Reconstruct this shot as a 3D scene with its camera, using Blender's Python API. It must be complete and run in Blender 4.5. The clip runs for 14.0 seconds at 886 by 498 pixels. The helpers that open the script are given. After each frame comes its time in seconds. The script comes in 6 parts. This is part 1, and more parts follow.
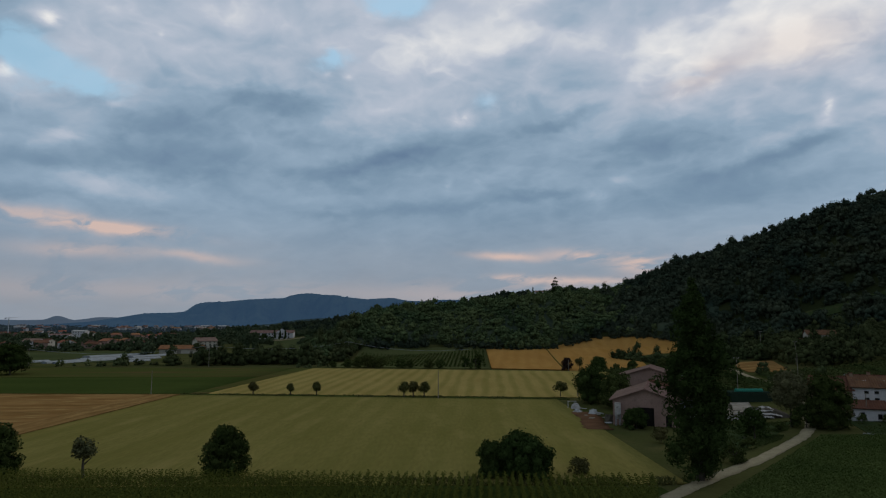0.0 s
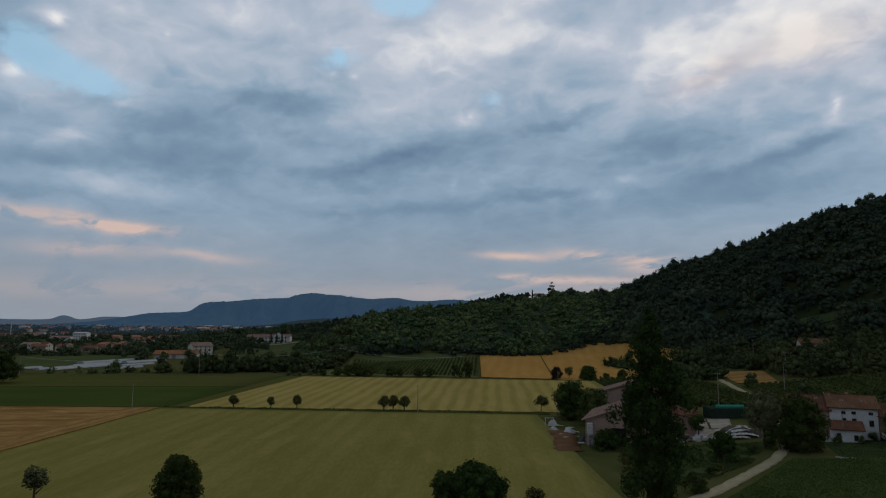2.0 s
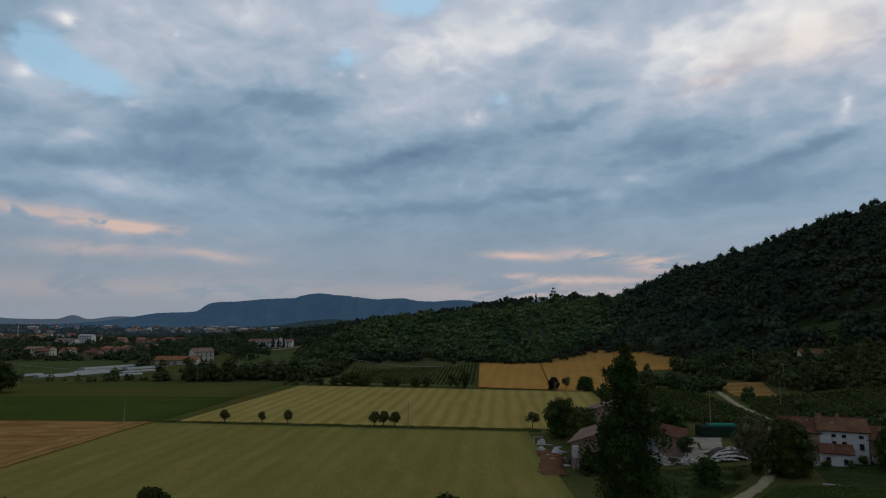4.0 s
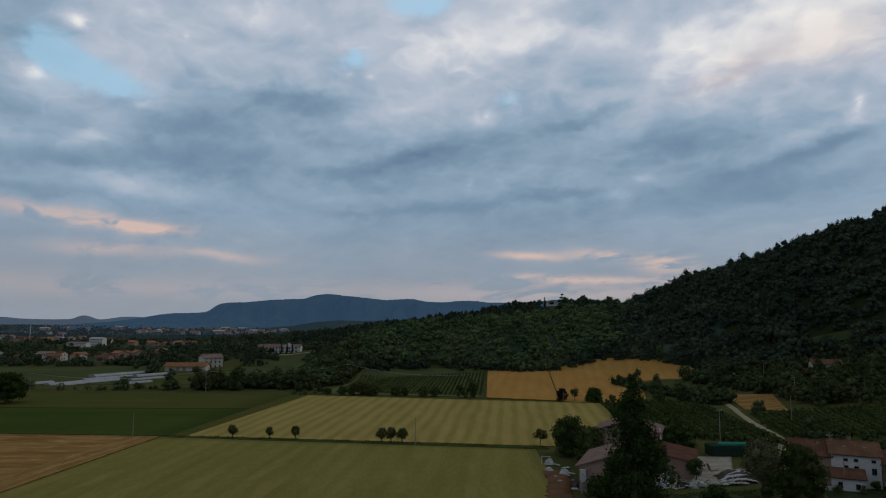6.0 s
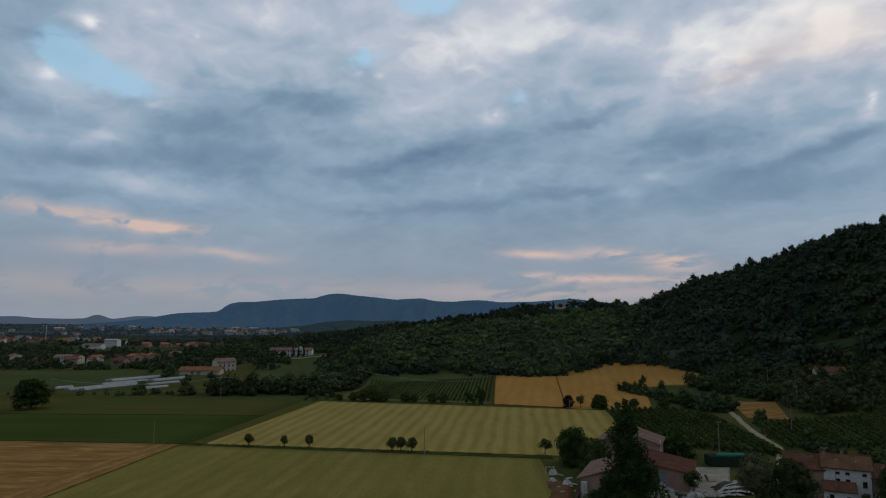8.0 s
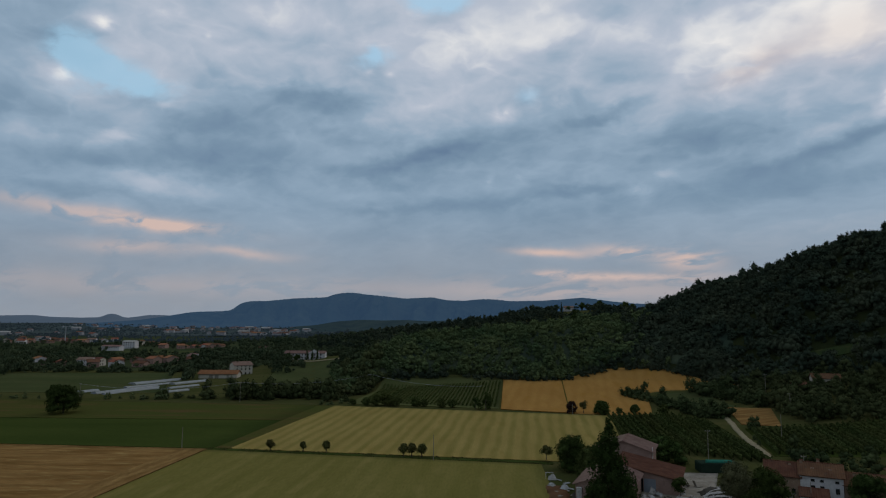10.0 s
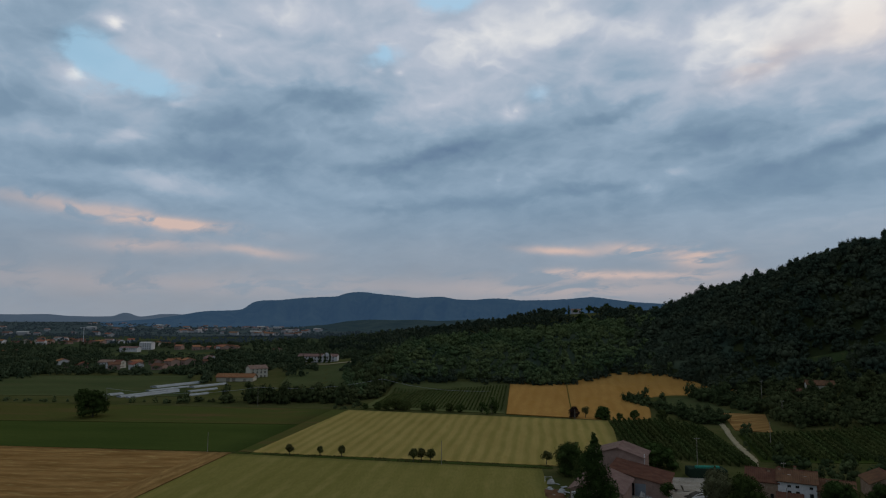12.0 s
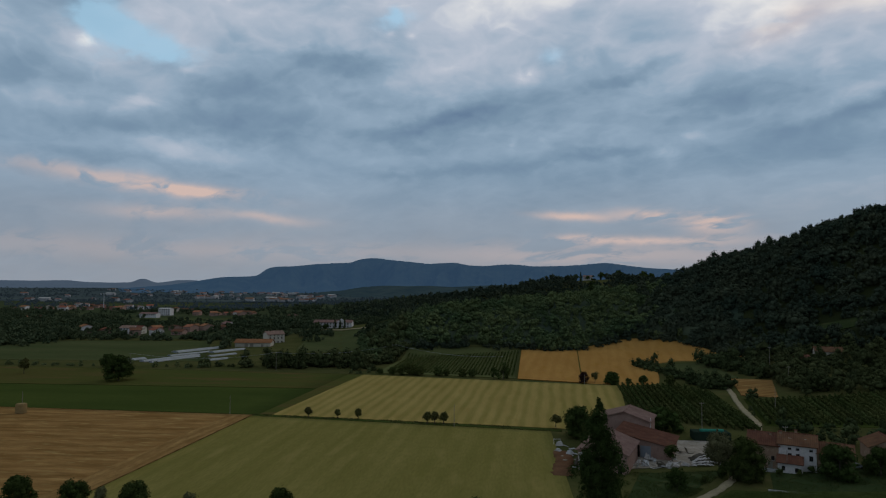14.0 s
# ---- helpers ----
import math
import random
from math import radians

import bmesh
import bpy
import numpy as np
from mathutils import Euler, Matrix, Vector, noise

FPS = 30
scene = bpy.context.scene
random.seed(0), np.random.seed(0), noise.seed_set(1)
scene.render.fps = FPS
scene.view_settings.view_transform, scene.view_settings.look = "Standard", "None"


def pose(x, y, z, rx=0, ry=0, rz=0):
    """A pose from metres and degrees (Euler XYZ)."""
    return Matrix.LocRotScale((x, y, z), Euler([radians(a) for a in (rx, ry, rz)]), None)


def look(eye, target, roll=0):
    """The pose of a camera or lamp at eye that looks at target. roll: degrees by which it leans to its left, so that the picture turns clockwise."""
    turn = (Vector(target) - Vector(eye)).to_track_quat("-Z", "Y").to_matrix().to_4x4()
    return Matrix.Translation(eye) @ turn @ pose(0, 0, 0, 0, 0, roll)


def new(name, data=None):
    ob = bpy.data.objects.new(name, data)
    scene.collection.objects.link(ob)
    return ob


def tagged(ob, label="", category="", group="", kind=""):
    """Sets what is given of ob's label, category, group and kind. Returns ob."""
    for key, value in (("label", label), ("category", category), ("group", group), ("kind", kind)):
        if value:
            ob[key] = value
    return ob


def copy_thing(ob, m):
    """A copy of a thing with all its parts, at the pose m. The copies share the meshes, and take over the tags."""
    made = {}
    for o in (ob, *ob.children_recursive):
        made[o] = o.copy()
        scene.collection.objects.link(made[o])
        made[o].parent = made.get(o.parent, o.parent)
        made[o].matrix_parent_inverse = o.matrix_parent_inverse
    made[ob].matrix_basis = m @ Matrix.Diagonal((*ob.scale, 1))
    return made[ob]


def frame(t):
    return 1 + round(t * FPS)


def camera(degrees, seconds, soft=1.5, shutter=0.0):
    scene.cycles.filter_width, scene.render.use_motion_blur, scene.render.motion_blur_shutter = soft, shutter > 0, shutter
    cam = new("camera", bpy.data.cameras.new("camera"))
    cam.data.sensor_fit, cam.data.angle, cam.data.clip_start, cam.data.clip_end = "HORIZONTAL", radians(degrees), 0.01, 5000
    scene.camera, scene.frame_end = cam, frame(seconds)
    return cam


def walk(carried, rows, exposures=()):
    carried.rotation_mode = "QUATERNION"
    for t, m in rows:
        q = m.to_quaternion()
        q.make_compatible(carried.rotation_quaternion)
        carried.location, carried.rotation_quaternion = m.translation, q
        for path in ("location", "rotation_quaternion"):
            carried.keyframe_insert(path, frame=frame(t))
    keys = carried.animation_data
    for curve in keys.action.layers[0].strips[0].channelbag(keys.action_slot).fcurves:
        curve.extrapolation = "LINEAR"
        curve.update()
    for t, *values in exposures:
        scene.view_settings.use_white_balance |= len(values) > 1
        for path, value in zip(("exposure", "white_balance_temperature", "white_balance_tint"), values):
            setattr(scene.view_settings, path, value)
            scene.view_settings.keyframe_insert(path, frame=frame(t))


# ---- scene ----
cam = camera(69.6, 14.0, soft=1.15)
METRES, EYE, TILT, LEAN, TURN = 62.0, 20.8, 6.5, 0.0, 0.0
ROWS = [
    (0.0, 0.0, 0.0, 0.0, 0.0, 0.0, -0.0),
    (0.5, 0.0264, 0.003, 0.0151, 0.1, -0.02, -0.01),
    (1.0, 0.0537, 0.0066, 0.0304, 0.21, -0.03, -0.03),
    (1.5, 0.0833, 0.0108, 0.0469, 0.34, -0.05, -0.03),
    (2.0, 0.1116, 0.0148, 0.0633, 0.48, -0.06, -0.04),
    (2.5, 0.1407, 0.0176, 0.0795, 0.62, -0.07, -0.04),
    (3.0, 0.1673, 0.0199, 0.0977, 0.79, -0.08, -0.05),
    (5.5, 0.1895, 0.0403, 0.1843, 1.7, -0.08, -0.08),
    (6.0, 0.1905, 0.037, 0.2031, 1.92, -0.08, -0.06),
    (6.5, 0.1919, 0.0262, 0.2205, 2.12, -0.09, -0.05),
    (7.0, 0.1933, 0.006, 0.2394, 2.32, -0.12, -0.02),
    (7.5, 0.1967, -0.0258, 0.2608, 2.55, -0.15, 0.01),
    (8.0, 0.2012, -0.0648, 0.2822, 2.77, -0.19, 0.02),
    (10.5, 0.2327, -0.3273, 0.4108, 3.92, -0.39, 0.14),
    (11.0, 0.2399, -0.3837, 0.436, 4.11, -0.42, 0.15),
    (11.5, 0.2484, -0.4456, 0.4651, 4.35, -0.45, 0.17),
    (12.0, 0.2553, -0.4958, 0.4929, 4.6, -0.5, 0.19),
    (12.5, 0.2568, -0.5364, 0.5089, 4.88, -0.54, 0.22),
    (13.0, 0.2627, -0.5607, 0.5144, 5.27, -2.06, 0.25),
    (13.5, 0.2632, -0.5689, 0.5171, 5.55, -3.5, 0.3),
    (14.0, 0.2633, -0.5695, 0.517, 5.74, -3.55, 0.35),
]
walk(cam, [(t, pose(0, 0, EYE, TILT, LEAN, TURN) @ pose(METRES * x, METRES * y, METRES * z, 90 + pitch, roll, yaw)) for t, x, y, z, yaw, pitch, roll in ROWS])

# ---- world and light: a dusk overcast, brighter towards the hidden sun ----
SUN_AZ, SUN_EL = 42.0, 24.0
ROLL_AZ = -46.0
# cloud forms: azimuth, elevation, half-widths along and across (degrees), slope, strength
ROLLS = [
    (-14.9, 18.7, 3.81, 1.12, 3, -0.26), (-20.2, 16.2, 8.0, 2.2, 5, -0.20), (-22.9, 13.1, 7.62, 1.32, 3, -0.2), (-34.8, 11.9, 5.59, 1.32, -3, -0.18),
    (-35.8, 15.3, 4.57, 1.63, 0, -0.12), (-29.2, 17.2, 4.06, 1.02, -8, -0.1), (-6.2, 14.0, 6.6, 0.66, 12, -0.2), (-9.8, 15.9, 5.08, 0.91, 10, -0.08),
    (10.8, 17.7, 4.6, 0.56, 12, -0.17), (6.9, 23.2, 3.05, 0.91, 5, -0.12), (20.5, 19.4, 4.0, 0.4, 16, -0.07), (28.4, 13.0, 6.6, 0.71, 14, -0.18),
    (20.2, 14.8, 4.57, 1.12, 8, -0.12), (8.7, 11.3, 3.56, 0.46, 5, -0.14),
]
SHADES = [
    (16.1, 14.3, 7.11, 2.03, 5, -0.08), (1.6, 15.0, 7.62, 2.29, 5, -0.05), (30.3, 18.6, 3.05, 1.32, 0, -0.05), (-33.2, 9.7, 7.62, 0.51, -4, -0.1),
    (-5.6, 10.0, 6.1, 0.51, 3, -0.08), (2.6, 10.5, 8.13, 0.51, 4, -0.06), (-37.3, 21.7, 3.6, 2.4, 0, -0.18), (25.1, 10.7, 6.1, 1.02, 6, -0.08),
    (-24.8, 16.4, 3.05, 0.91, 0, -0.08), (21.0, 10.5, 15.0, 3.0, 0, -0.07),
    (-8.0, 12.0, 14.0, 3.0, 0, -0.05),
]
LIGHTS = [
    (31.5, 22.8, 8.0, 3.2, 0, 0.2), (21.0, 23.4, 8.13, 2.13, 10, 0.08), (11.5, 24.4, 7.62, 1.93, 0, 0.1), (-0.4, 23.7, 7.11, 2.29, 0, 0.09),
    (-16.1, 25.3, 6.1, 1.83, 0, 0.14), (-21.8, 21.6, 5.08, 1.63, 0, 0.1), (-28.3, 24.0, 4.57, 1.12, 0, 0.06), (23.1, 19.9, 3.56, 1.12, 15, 0.12),
    (-29.5, 10.9, 5.59, 0.81, -5, 0.17), (-34.2, 13.9, 5.08, 0.46, 0, 0.08), (-2.5, 18.9, 7.62, 1.12, 8, 0.08), (-9.2, 11.2, 6.6, 0.61, 3, 0.06),
    (30.8, 15.0, 6.1, 0.81, 12, 0.08), (-13.7, 8.5, 8.13, 0.71, 0, 0.04),
]
PUFFS = [
    (2.1, 18.1, 1.32, 0.71, 0, 0.3), (-32.9, 22.8, 1.12, 0.61, 0, 0.35), (-35.6, 18.4, 0.91, 0.71, 0, 0.3), (-28.1, 17.2, 2.03, 0.41, 0, 0.18),
    (32.1, 16.6, 0.51, 1.02, 0, 0.28), (25.9, 16.4, 0.81, 0.91, 0, 0.18), (13.6, 11.2, 1.02, 0.91, 0, 0.18), (15.7, 12.0, 1.12, 0.41, 0, 0.18),
    (0.5, 12.4, 0.36, 0.81, 0, 0.14), (-10.6, 21.5, 0.46, 0.3, 0, 0.25), (-8.8, 21.3, 0.51, 0.25, 0, 0.2), (6.6, 19.2, 0.61, 0.61, 0, 0.14),
    (-9.7, 9.9, 1.52, 0.41, 0, 0.12), (-31.9, 14.4, 1.63, 0.3, 0, 0.18), (-25.0, 23.2, 0.3, 0.2, 0, 0.2),
]
ROSE = [
    (-31.9, 8.0, 8.13, 0.55, -5, 0.75), (-27.7, 7.4, 2.79, 0.46, -4, 1.0), (-30.2, 5.7, 4.06, 0.66, 0, 0.5), (-21.2, 5.4, 3.56, 0.41, -3, 0.6),
    (5.8, 5.9, 2.79, 0.36, -5, 1.0), (12.7, 5.8, 3.56, 0.46, -2, 0.9), (17.5, 4.8, 2.13, 0.66, -4, 1.0), (11.9, 3.6, 7.11, 0.36, 0, 0.8),
    (6.6, 3.9, 2.29, 0.3, 0, 0.6), (8.5, 2.3, 14.22, 0.86, 0, 0.4), (-27.6, 2.6, 21.33, 0.91, 0, 0.22), (22.7, 20.1, 3.56, 1.02, 15, 0.35),
    (30.5, 21.4, 6.1, 2.03, 0, 0.3),
]
GAPS = [
    (-34.4, 19.6, 3.05, 1.93, 0, 1.1), (-30.3, 18.6, 3.81, 1.22, -6, 0.9), (-35.2, 20.6, 2.03, 1.27, 0, 0.6), (-4.7, 27.5, 3.56, 1.12, 0, 1.1),
    (-9.9, 22.8, 2.03, 1.12, 0, 0.95), (4.0, 19.8, 2.03, 1.32, 0, 0.42),
]


def build_world():
    w = bpy.data.worlds.new("sky")
    w.use_nodes = True
    scene.world = w
    nt = w.node_tree
    nt.nodes.clear()
    N, L = nt.nodes.new, nt.links.new

    def wire(sock, v):
        if hasattr(v, "links"):
            L(v, sock)
        else:
            sock.default_value = v

    def m(op, a, b=0.0, c=None, clamp=False):
        n = N("ShaderNodeMath")
        n.operation, n.use_clamp = op, clamp
        wire(n.inputs[0], a)
        wire(n.inputs[1], b)
        if c is not None:
            wire(n.inputs[2], c)
        return n.outputs[0]

    def vm(op, a, b=(0, 0, 0)):
        n = N("ShaderNodeVectorMath")
        n.operation = op
        wire(n.inputs[0], a)
        wire(n.inputs[1], b)
        return n.outputs["Value"] if op in ("DOT_PRODUCT", "LENGTH") else n.outputs["Vector"]

    def mix(f, a, b):
        n = N("ShaderNodeMix")
        n.data_type = "RGBA"
        wire(n.inputs[0], f)
        wire(n.inputs[6], a if hasattr(a, "links") else (*a, 1))
        wire(n.inputs[7], b if hasattr(b, "links") else (*b, 1))
        return n.outputs[2]

    def ns(vec, scale, detail=5.0, rough=0.55):
        n = N("ShaderNodeTexNoise")
        wire(n.inputs["Vector"], vec)
        n.inputs["Scale"].default_value, n.inputs["Detail"].default_value, n.inputs["Roughness"].default_value = scale, detail, rough
        return n

    def ramp(v, lo, hi):
        n = N("ShaderNodeMapRange")
        n.interpolation_type = "SMOOTHSTEP"
        wire(n.inputs[0], v)
        n.inputs[1].default_value, n.inputs[2].default_value = lo, hi
        return n.outputs[0]

    d = N("ShaderNodeTexCoord").outputs["Generated"]
    s = N("ShaderNodeSeparateXYZ")
    L(d, s.inputs[0])
    x, y, z = s.outputs
    az = m("MULTIPLY", m("ARCTAN2", x, y), 57.2958)
    el = m("MULTIPLY", m("ARCSINE", z), 57.2958)
    # the deck as a level sheet; its rolls run towards the far left, so they fan out across the view
    flat = m("ADD", m("MAXIMUM", z, 0.0), 0.24)
    px, py = m("DIVIDE", x, flat), m("DIVIDE", y, flat)
    ca, sa = math.cos(radians(ROLL_AZ)), math.sin(radians(ROLL_AZ))
    cl = N("ShaderNodeCombineXYZ")
    L(m("MULTIPLY_ADD", px, ca, m("MULTIPLY", py, -sa)), cl.inputs[0])
    L(m("MULTIPLY", m("MULTIPLY_ADD", px, sa, m("MULTIPLY", py, ca)), 0.62), cl.inputs[1])
    cl.inputs[2].default_value = 3.7
    rolls = cl.outputs[0]
    # a looser, less perspective sheet for the billows
    soft = m("ADD", m("MAXIMUM", z, 0.0), 0.34)
    cb = N("ShaderNodeCombineXYZ")
    L(m("DIVIDE", x, soft), cb.inputs[0])
    L(m("DIVIDE", y, soft), cb.inputs[1])
    cb.inputs[2].default_value = 8.1
    layer = cb.outputs[0]

    def warped(vec, scale, by, amount):
        c = ns(vm("ADD", vec, by), scale, 4, 0.55).outputs["Color"]
        return vm("ADD", vec, vm("MULTIPLY", vm("SUBTRACT", c, (0.5, 0.5, 0.5)), (amount, amount, 0.0)))

    rolls = warped(rolls, 2.6, (2.0, 7.0, 0.0), 0.50)
    billow = warped(layer, 4.0, (4.0, 1.0, 0.0), 0.22)
    big = ns(rolls, 1.3, 6, 0.50).outputs[0]
    mid = ns(rolls, 3.3, 5, 0.46).outputs[0]
    wisp = ns(vm("MULTIPLY", rolls, (1.0, 0.75, 1.0)), 9.0, 5, 0.55).outputs[0]
    fine = ns(billow, 12.0, 5, 0.55).outputs[0]
    puff = m("SUBTRACT", 0.16, m("ABSOLUTE", m("SUBTRACT", ns(vm("ADD", billow, (5.3, 1.7, 0.0)), 4.4, 4, 0.45).outputs[0], 0.5)))
    curl = m("SUBTRACT", 0.14, m("ABSOLUTE", m("SUBTRACT", ns(vm("ADD", billow, (9.1, 4.2, 0.0)), 10.0, 4, 0.45).outputs[0], 0.5)))
    # ragged directions for the placed cloud forms
    jig = ns(vm("MULTIPLY", d, (1, 1, 1.7)), 10.0, 6, 0.56).outputs["Color"]
    jig = vm("MULTIPLY", vm("SUBTRACT", jig, (0.5, 0.5, 0.5)), (7.0, 3.4, 0.0))
    ae = N("ShaderNodeCombineXYZ")
    L(az, ae.inputs[0])
    L(el, ae.inputs[1])
    at = vm("ADD", ae.outputs[0], jig)
    tight = vm("ADD", ae.outputs[0], vm("MULTIPLY", jig, (0.32, 0.45, 0.0)))

    def form(a, e, wa, we, slope, where):
        """A soft ellipse at an azimuth and elevation, its long axis rising by the slope in degrees."""
        q = vm("SUBTRACT", where, (a, e, 0))
        c, k = math.cos(radians(slope)), math.sin(radians(slope))
        u = m("POWER", vm("DOT_PRODUCT", q, (c / wa, k / wa, 0)), 2.0)
        v = m("POWER", vm("DOT_PRODUCT", q, (-k / we, c / we, 0)), 2.0)
        return m("POWER", 2.718, m("MULTIPLY", m("ADD", u, v), -1.0))

    def forms(rows, where):
        tot = 0.0
        for a, e, wa, we, slope, k in rows:
            tot = m("MULTIPLY_ADD", form(a, e, wa, we, slope, where), k, tot)
        return tot

    # brightness of the cloud deck: smooth and dull low down, broken and curled higher up
    high = m("MULTIPLY_ADD", ramp(el, 6.0, 19.0), 0.66, 0.34)
    lit = m("ADD", m("MULTIPLY", m("SUBTRACT", mid, 0.5), 0.50), m("MULTIPLY", m("SUBTRACT", puff, 0.085), 0.95))
    lit = m("ADD", lit, m("MULTIPLY", m("SUBTRACT", curl, 0.065), 0.50))
    lit = m("ADD", lit, m("MULTIPLY", m("SUBTRACT", fine, 0.5), 0.20))
    lit = m("ADD", m("MULTIPLY", lit, high), m("MULTIPLY", m("SUBTRACT", big, 0.5), 0.42))
    lit = m("ADD", lit, m("MULTIPLY", m("SUBTRACT", wisp, 0.5), 0.07))
    # the sharp lower rims of the rolls
    lit = m("ADD", lit, m("MULTIPLY", m("SUBTRACT", ramp(mid, 0.46, 0.56), 0.5), m("MULTIPLY", high, 0.05)))
    lit = m("MULTIPLY", lit, 0.88)
    for rows in (ROLLS, SHADES, LIGHTS):
        lit = m("MULTIPLY_ADD", forms(rows, at), 1.4, lit)
    lit = m("ADD", lit, m("MULTIPLY", forms(PUFFS, tight), m("MULTIPLY_ADD", ramp(fine, 0.3, 0.65), 0.6, 0.5)))
    glow = m("POWER", 2.718, m("MULTIPLY", m("ADD", m("POWER", m("DIVIDE", m("SUBTRACT", az, SUN_AZ), 40), 2.0),
                                             m("POWER", m("DIVIDE", m("SUBTRACT", el, 34.0), 26), 2.0)), -1.0))
    lit = m("ADD", lit, m("MULTIPLY", glow, 0.17))
    lit = m("ADD", lit, m("MULTIPLY", ramp(el, 6.0, 27.0), 0.16))
    lit = m("ADD", lit, 0.405, clamp=True)
    cr = N("ShaderNodeValToRGB")
    L(lit, cr.inputs[0])
    e = cr.color_ramp.elements
    e[0].position, e[0].color = 0.0, (0.130, 0.205, 0.315, 1)
    e[1].position, e[1].color = 1.0, (0.86, 0.845, 0.825, 1)
    for p, c in ((0.28, (0.195, 0.290, 0.395, 1)), (0.48, (0.278, 0.380, 0.492, 1)), (0.74, (0.468, 0.52, 0.612, 1))):
        el_ = e.new(p)
        el_.color = c
    col = cr.outputs[0]
    # the low air: a dull lilac band over the horizon, with rose gaps in it
    band = m("MULTIPLY", ramp(el, 11.0, 1.0), m("ADD", m("MULTIPLY", mid, 0.5), 0.45))
    col = mix(band, col, (0.280, 0.290, 0.322))
    rose = m("MULTIPLY", forms(ROSE, tight), ramp(m("ADD", mid, m("MULTIPLY", m("SUBTRACT", wisp, 0.5), 0.8)), 0.26, 0.50), clamp=True)
    col = mix(rose, col, (0.62, 0.475, 0.43))
    # clear blue gaps where the sky itself shows
    sky = N("ShaderNodeTexSky")
    sky.sky_type, sky.sun_disc = "NISHITA", False
    sky.sun_elevation, sky.sun_rotation = radians(SUN_EL), radians(SUN_AZ)
    blue = vm("SCALE", sky.outputs[0])
    blue.node.inputs["Scale"].default_value = 0.16
    torn = m("ADD", m("MULTIPLY", m("SUBTRACT", puff, 0.085), -3.2), m("MULTIPLY", m("SUBTRACT", fine, 0.5), 2.4))
    gap = m("MULTIPLY", forms(GAPS, at), m("ADD", 1.0, torn))
    gap = m("MULTIPLY", ramp(gap, 0.15, 1.05), 0.80, clamp=True)
    col = mix(gap, col, mix(0.65, blue, (0.37, 0.63, 0.79)))
    # ground side of the sphere
    col = mix(ramp(el, -0.4, -2.5), col, (0.05, 0.055, 0.05))
    bg = N("ShaderNodeBackground")
    L(col, bg.inputs[0])
    bg.inputs[1].default_value = 1.0
    L(bg.outputs[0], N("ShaderNodeOutputWorld").inputs[0])


build_world()
sun = new("sun", bpy.data.lights.new("sun", "SUN"))
sun.data.energy, sun.data.angle, sun.data.color = 0.5, radians(25), (1.0, 0.93, 0.85)
sun.matrix_world = look((0, 0, 0), (-math.sin(radians(SUN_AZ)) * math.cos(radians(SUN_EL)), -math.cos(radians(SUN_AZ)) * math.cos(radians(SUN_EL)), -math.sin(radians(SUN_EL))))

# ---- materials ----


def material(name, a, b, scale=1.0, rough=0.95, bump=0.2, fine=12.0, wear=None, island=0.0, metal=0.0, spec=0.0, stretch=(1, 1, 1)):
    """Two-scale variation between colours a and b, a third colour of wear, and fine relief."""
    mt = bpy.data.materials.new(name)
    mt.use_nodes = True
    nt = mt.node_tree
    N, L = nt.nodes.new, nt.links.new
    bs = nt.nodes["Principled BSDF"]
    geo = N("ShaderNodeNewGeometry")
    mp = N("ShaderNodeVectorMath")
    mp.operation = "MULTIPLY"
    L(geo.outputs["Position"], mp.inputs[0])
    mp.inputs[1].default_value = stretch

    def ns(sc, det=5):
        n = N("ShaderNodeTexNoise")
        L(mp.outputs[0], n.inputs["Vector"])
        n.inputs["Scale"].default_value, n.inputs["Detail"].default_value = sc, det
        return n.outputs[0]

    def mr(v, lo, hi, o0=0.0, o1=1.0):
        n = N("ShaderNodeMapRange")
        L(v, n.inputs[0])
        for i, q in enumerate((lo, hi, o0, o1)):
            n.inputs[i + 1].default_value = q
        return n.outputs[0]

    def mix(f, p, q, mode="MIX"):
        n = N("ShaderNodeMix")
        n.data_type, n.blend_type = "RGBA", mode
        for sock, v in ((n.inputs[0], f), (n.inputs[6], p), (n.inputs[7], q)):
            if hasattr(v, "links"):
                L(v, sock)
            else:
                sock.default_value = v if isinstance(v, float) else (*v, 1)
        return n.outputs[2]

    n1, n2 = ns(scale), ns(fine)
    col = mix(mr(n1, 0.32, 0.68), a, b)
    col = mix(mr(n2, 0.25, 0.75, 0.0, 0.55), col, tuple(0.62 * (p + q) / 2 for p, q in zip(a, b)))
    if wear:
        col = mix(mr(ns(scale * 2.7, 6), 0.55, 0.72, 0.0, 0.75), col, wear)
    if island:
        hsv = N("ShaderNodeHueSaturation")
        L(col, hsv.inputs["Color"])
        L(mr(geo.outputs["Random Per Island"], 0, 1, 1 - island, 1 + island), hsv.inputs["Value"])
        oi = N("ShaderNodeObjectInfo")
        L(mr(oi.outputs["Random"], 0, 1, 0.485, 0.515), hsv.inputs["Hue"])
        col = hsv.outputs[0]
    L(col, bs.inputs["Base Color"])
    bs.inputs["Roughness"].default_value, bs.inputs["Metallic"].default_value = rough, metal
    bs.inputs["Specular IOR Level"].default_value = spec
    if bump:
        bp = N("ShaderNodeBump")
        bp.inputs["Strength"].default_value, bp.inputs["Distance"].default_value = bump, 0.5 / fine
        L(n2, bp.inputs["Height"])
        L(bp.outputs[0], bs.inputs["Normal"])
    mt["col"] = 1
    return mt, nt, bs, col, mix, mr, ns, geo


def mat(*a, **k):
    return material(*a, **k)[0]


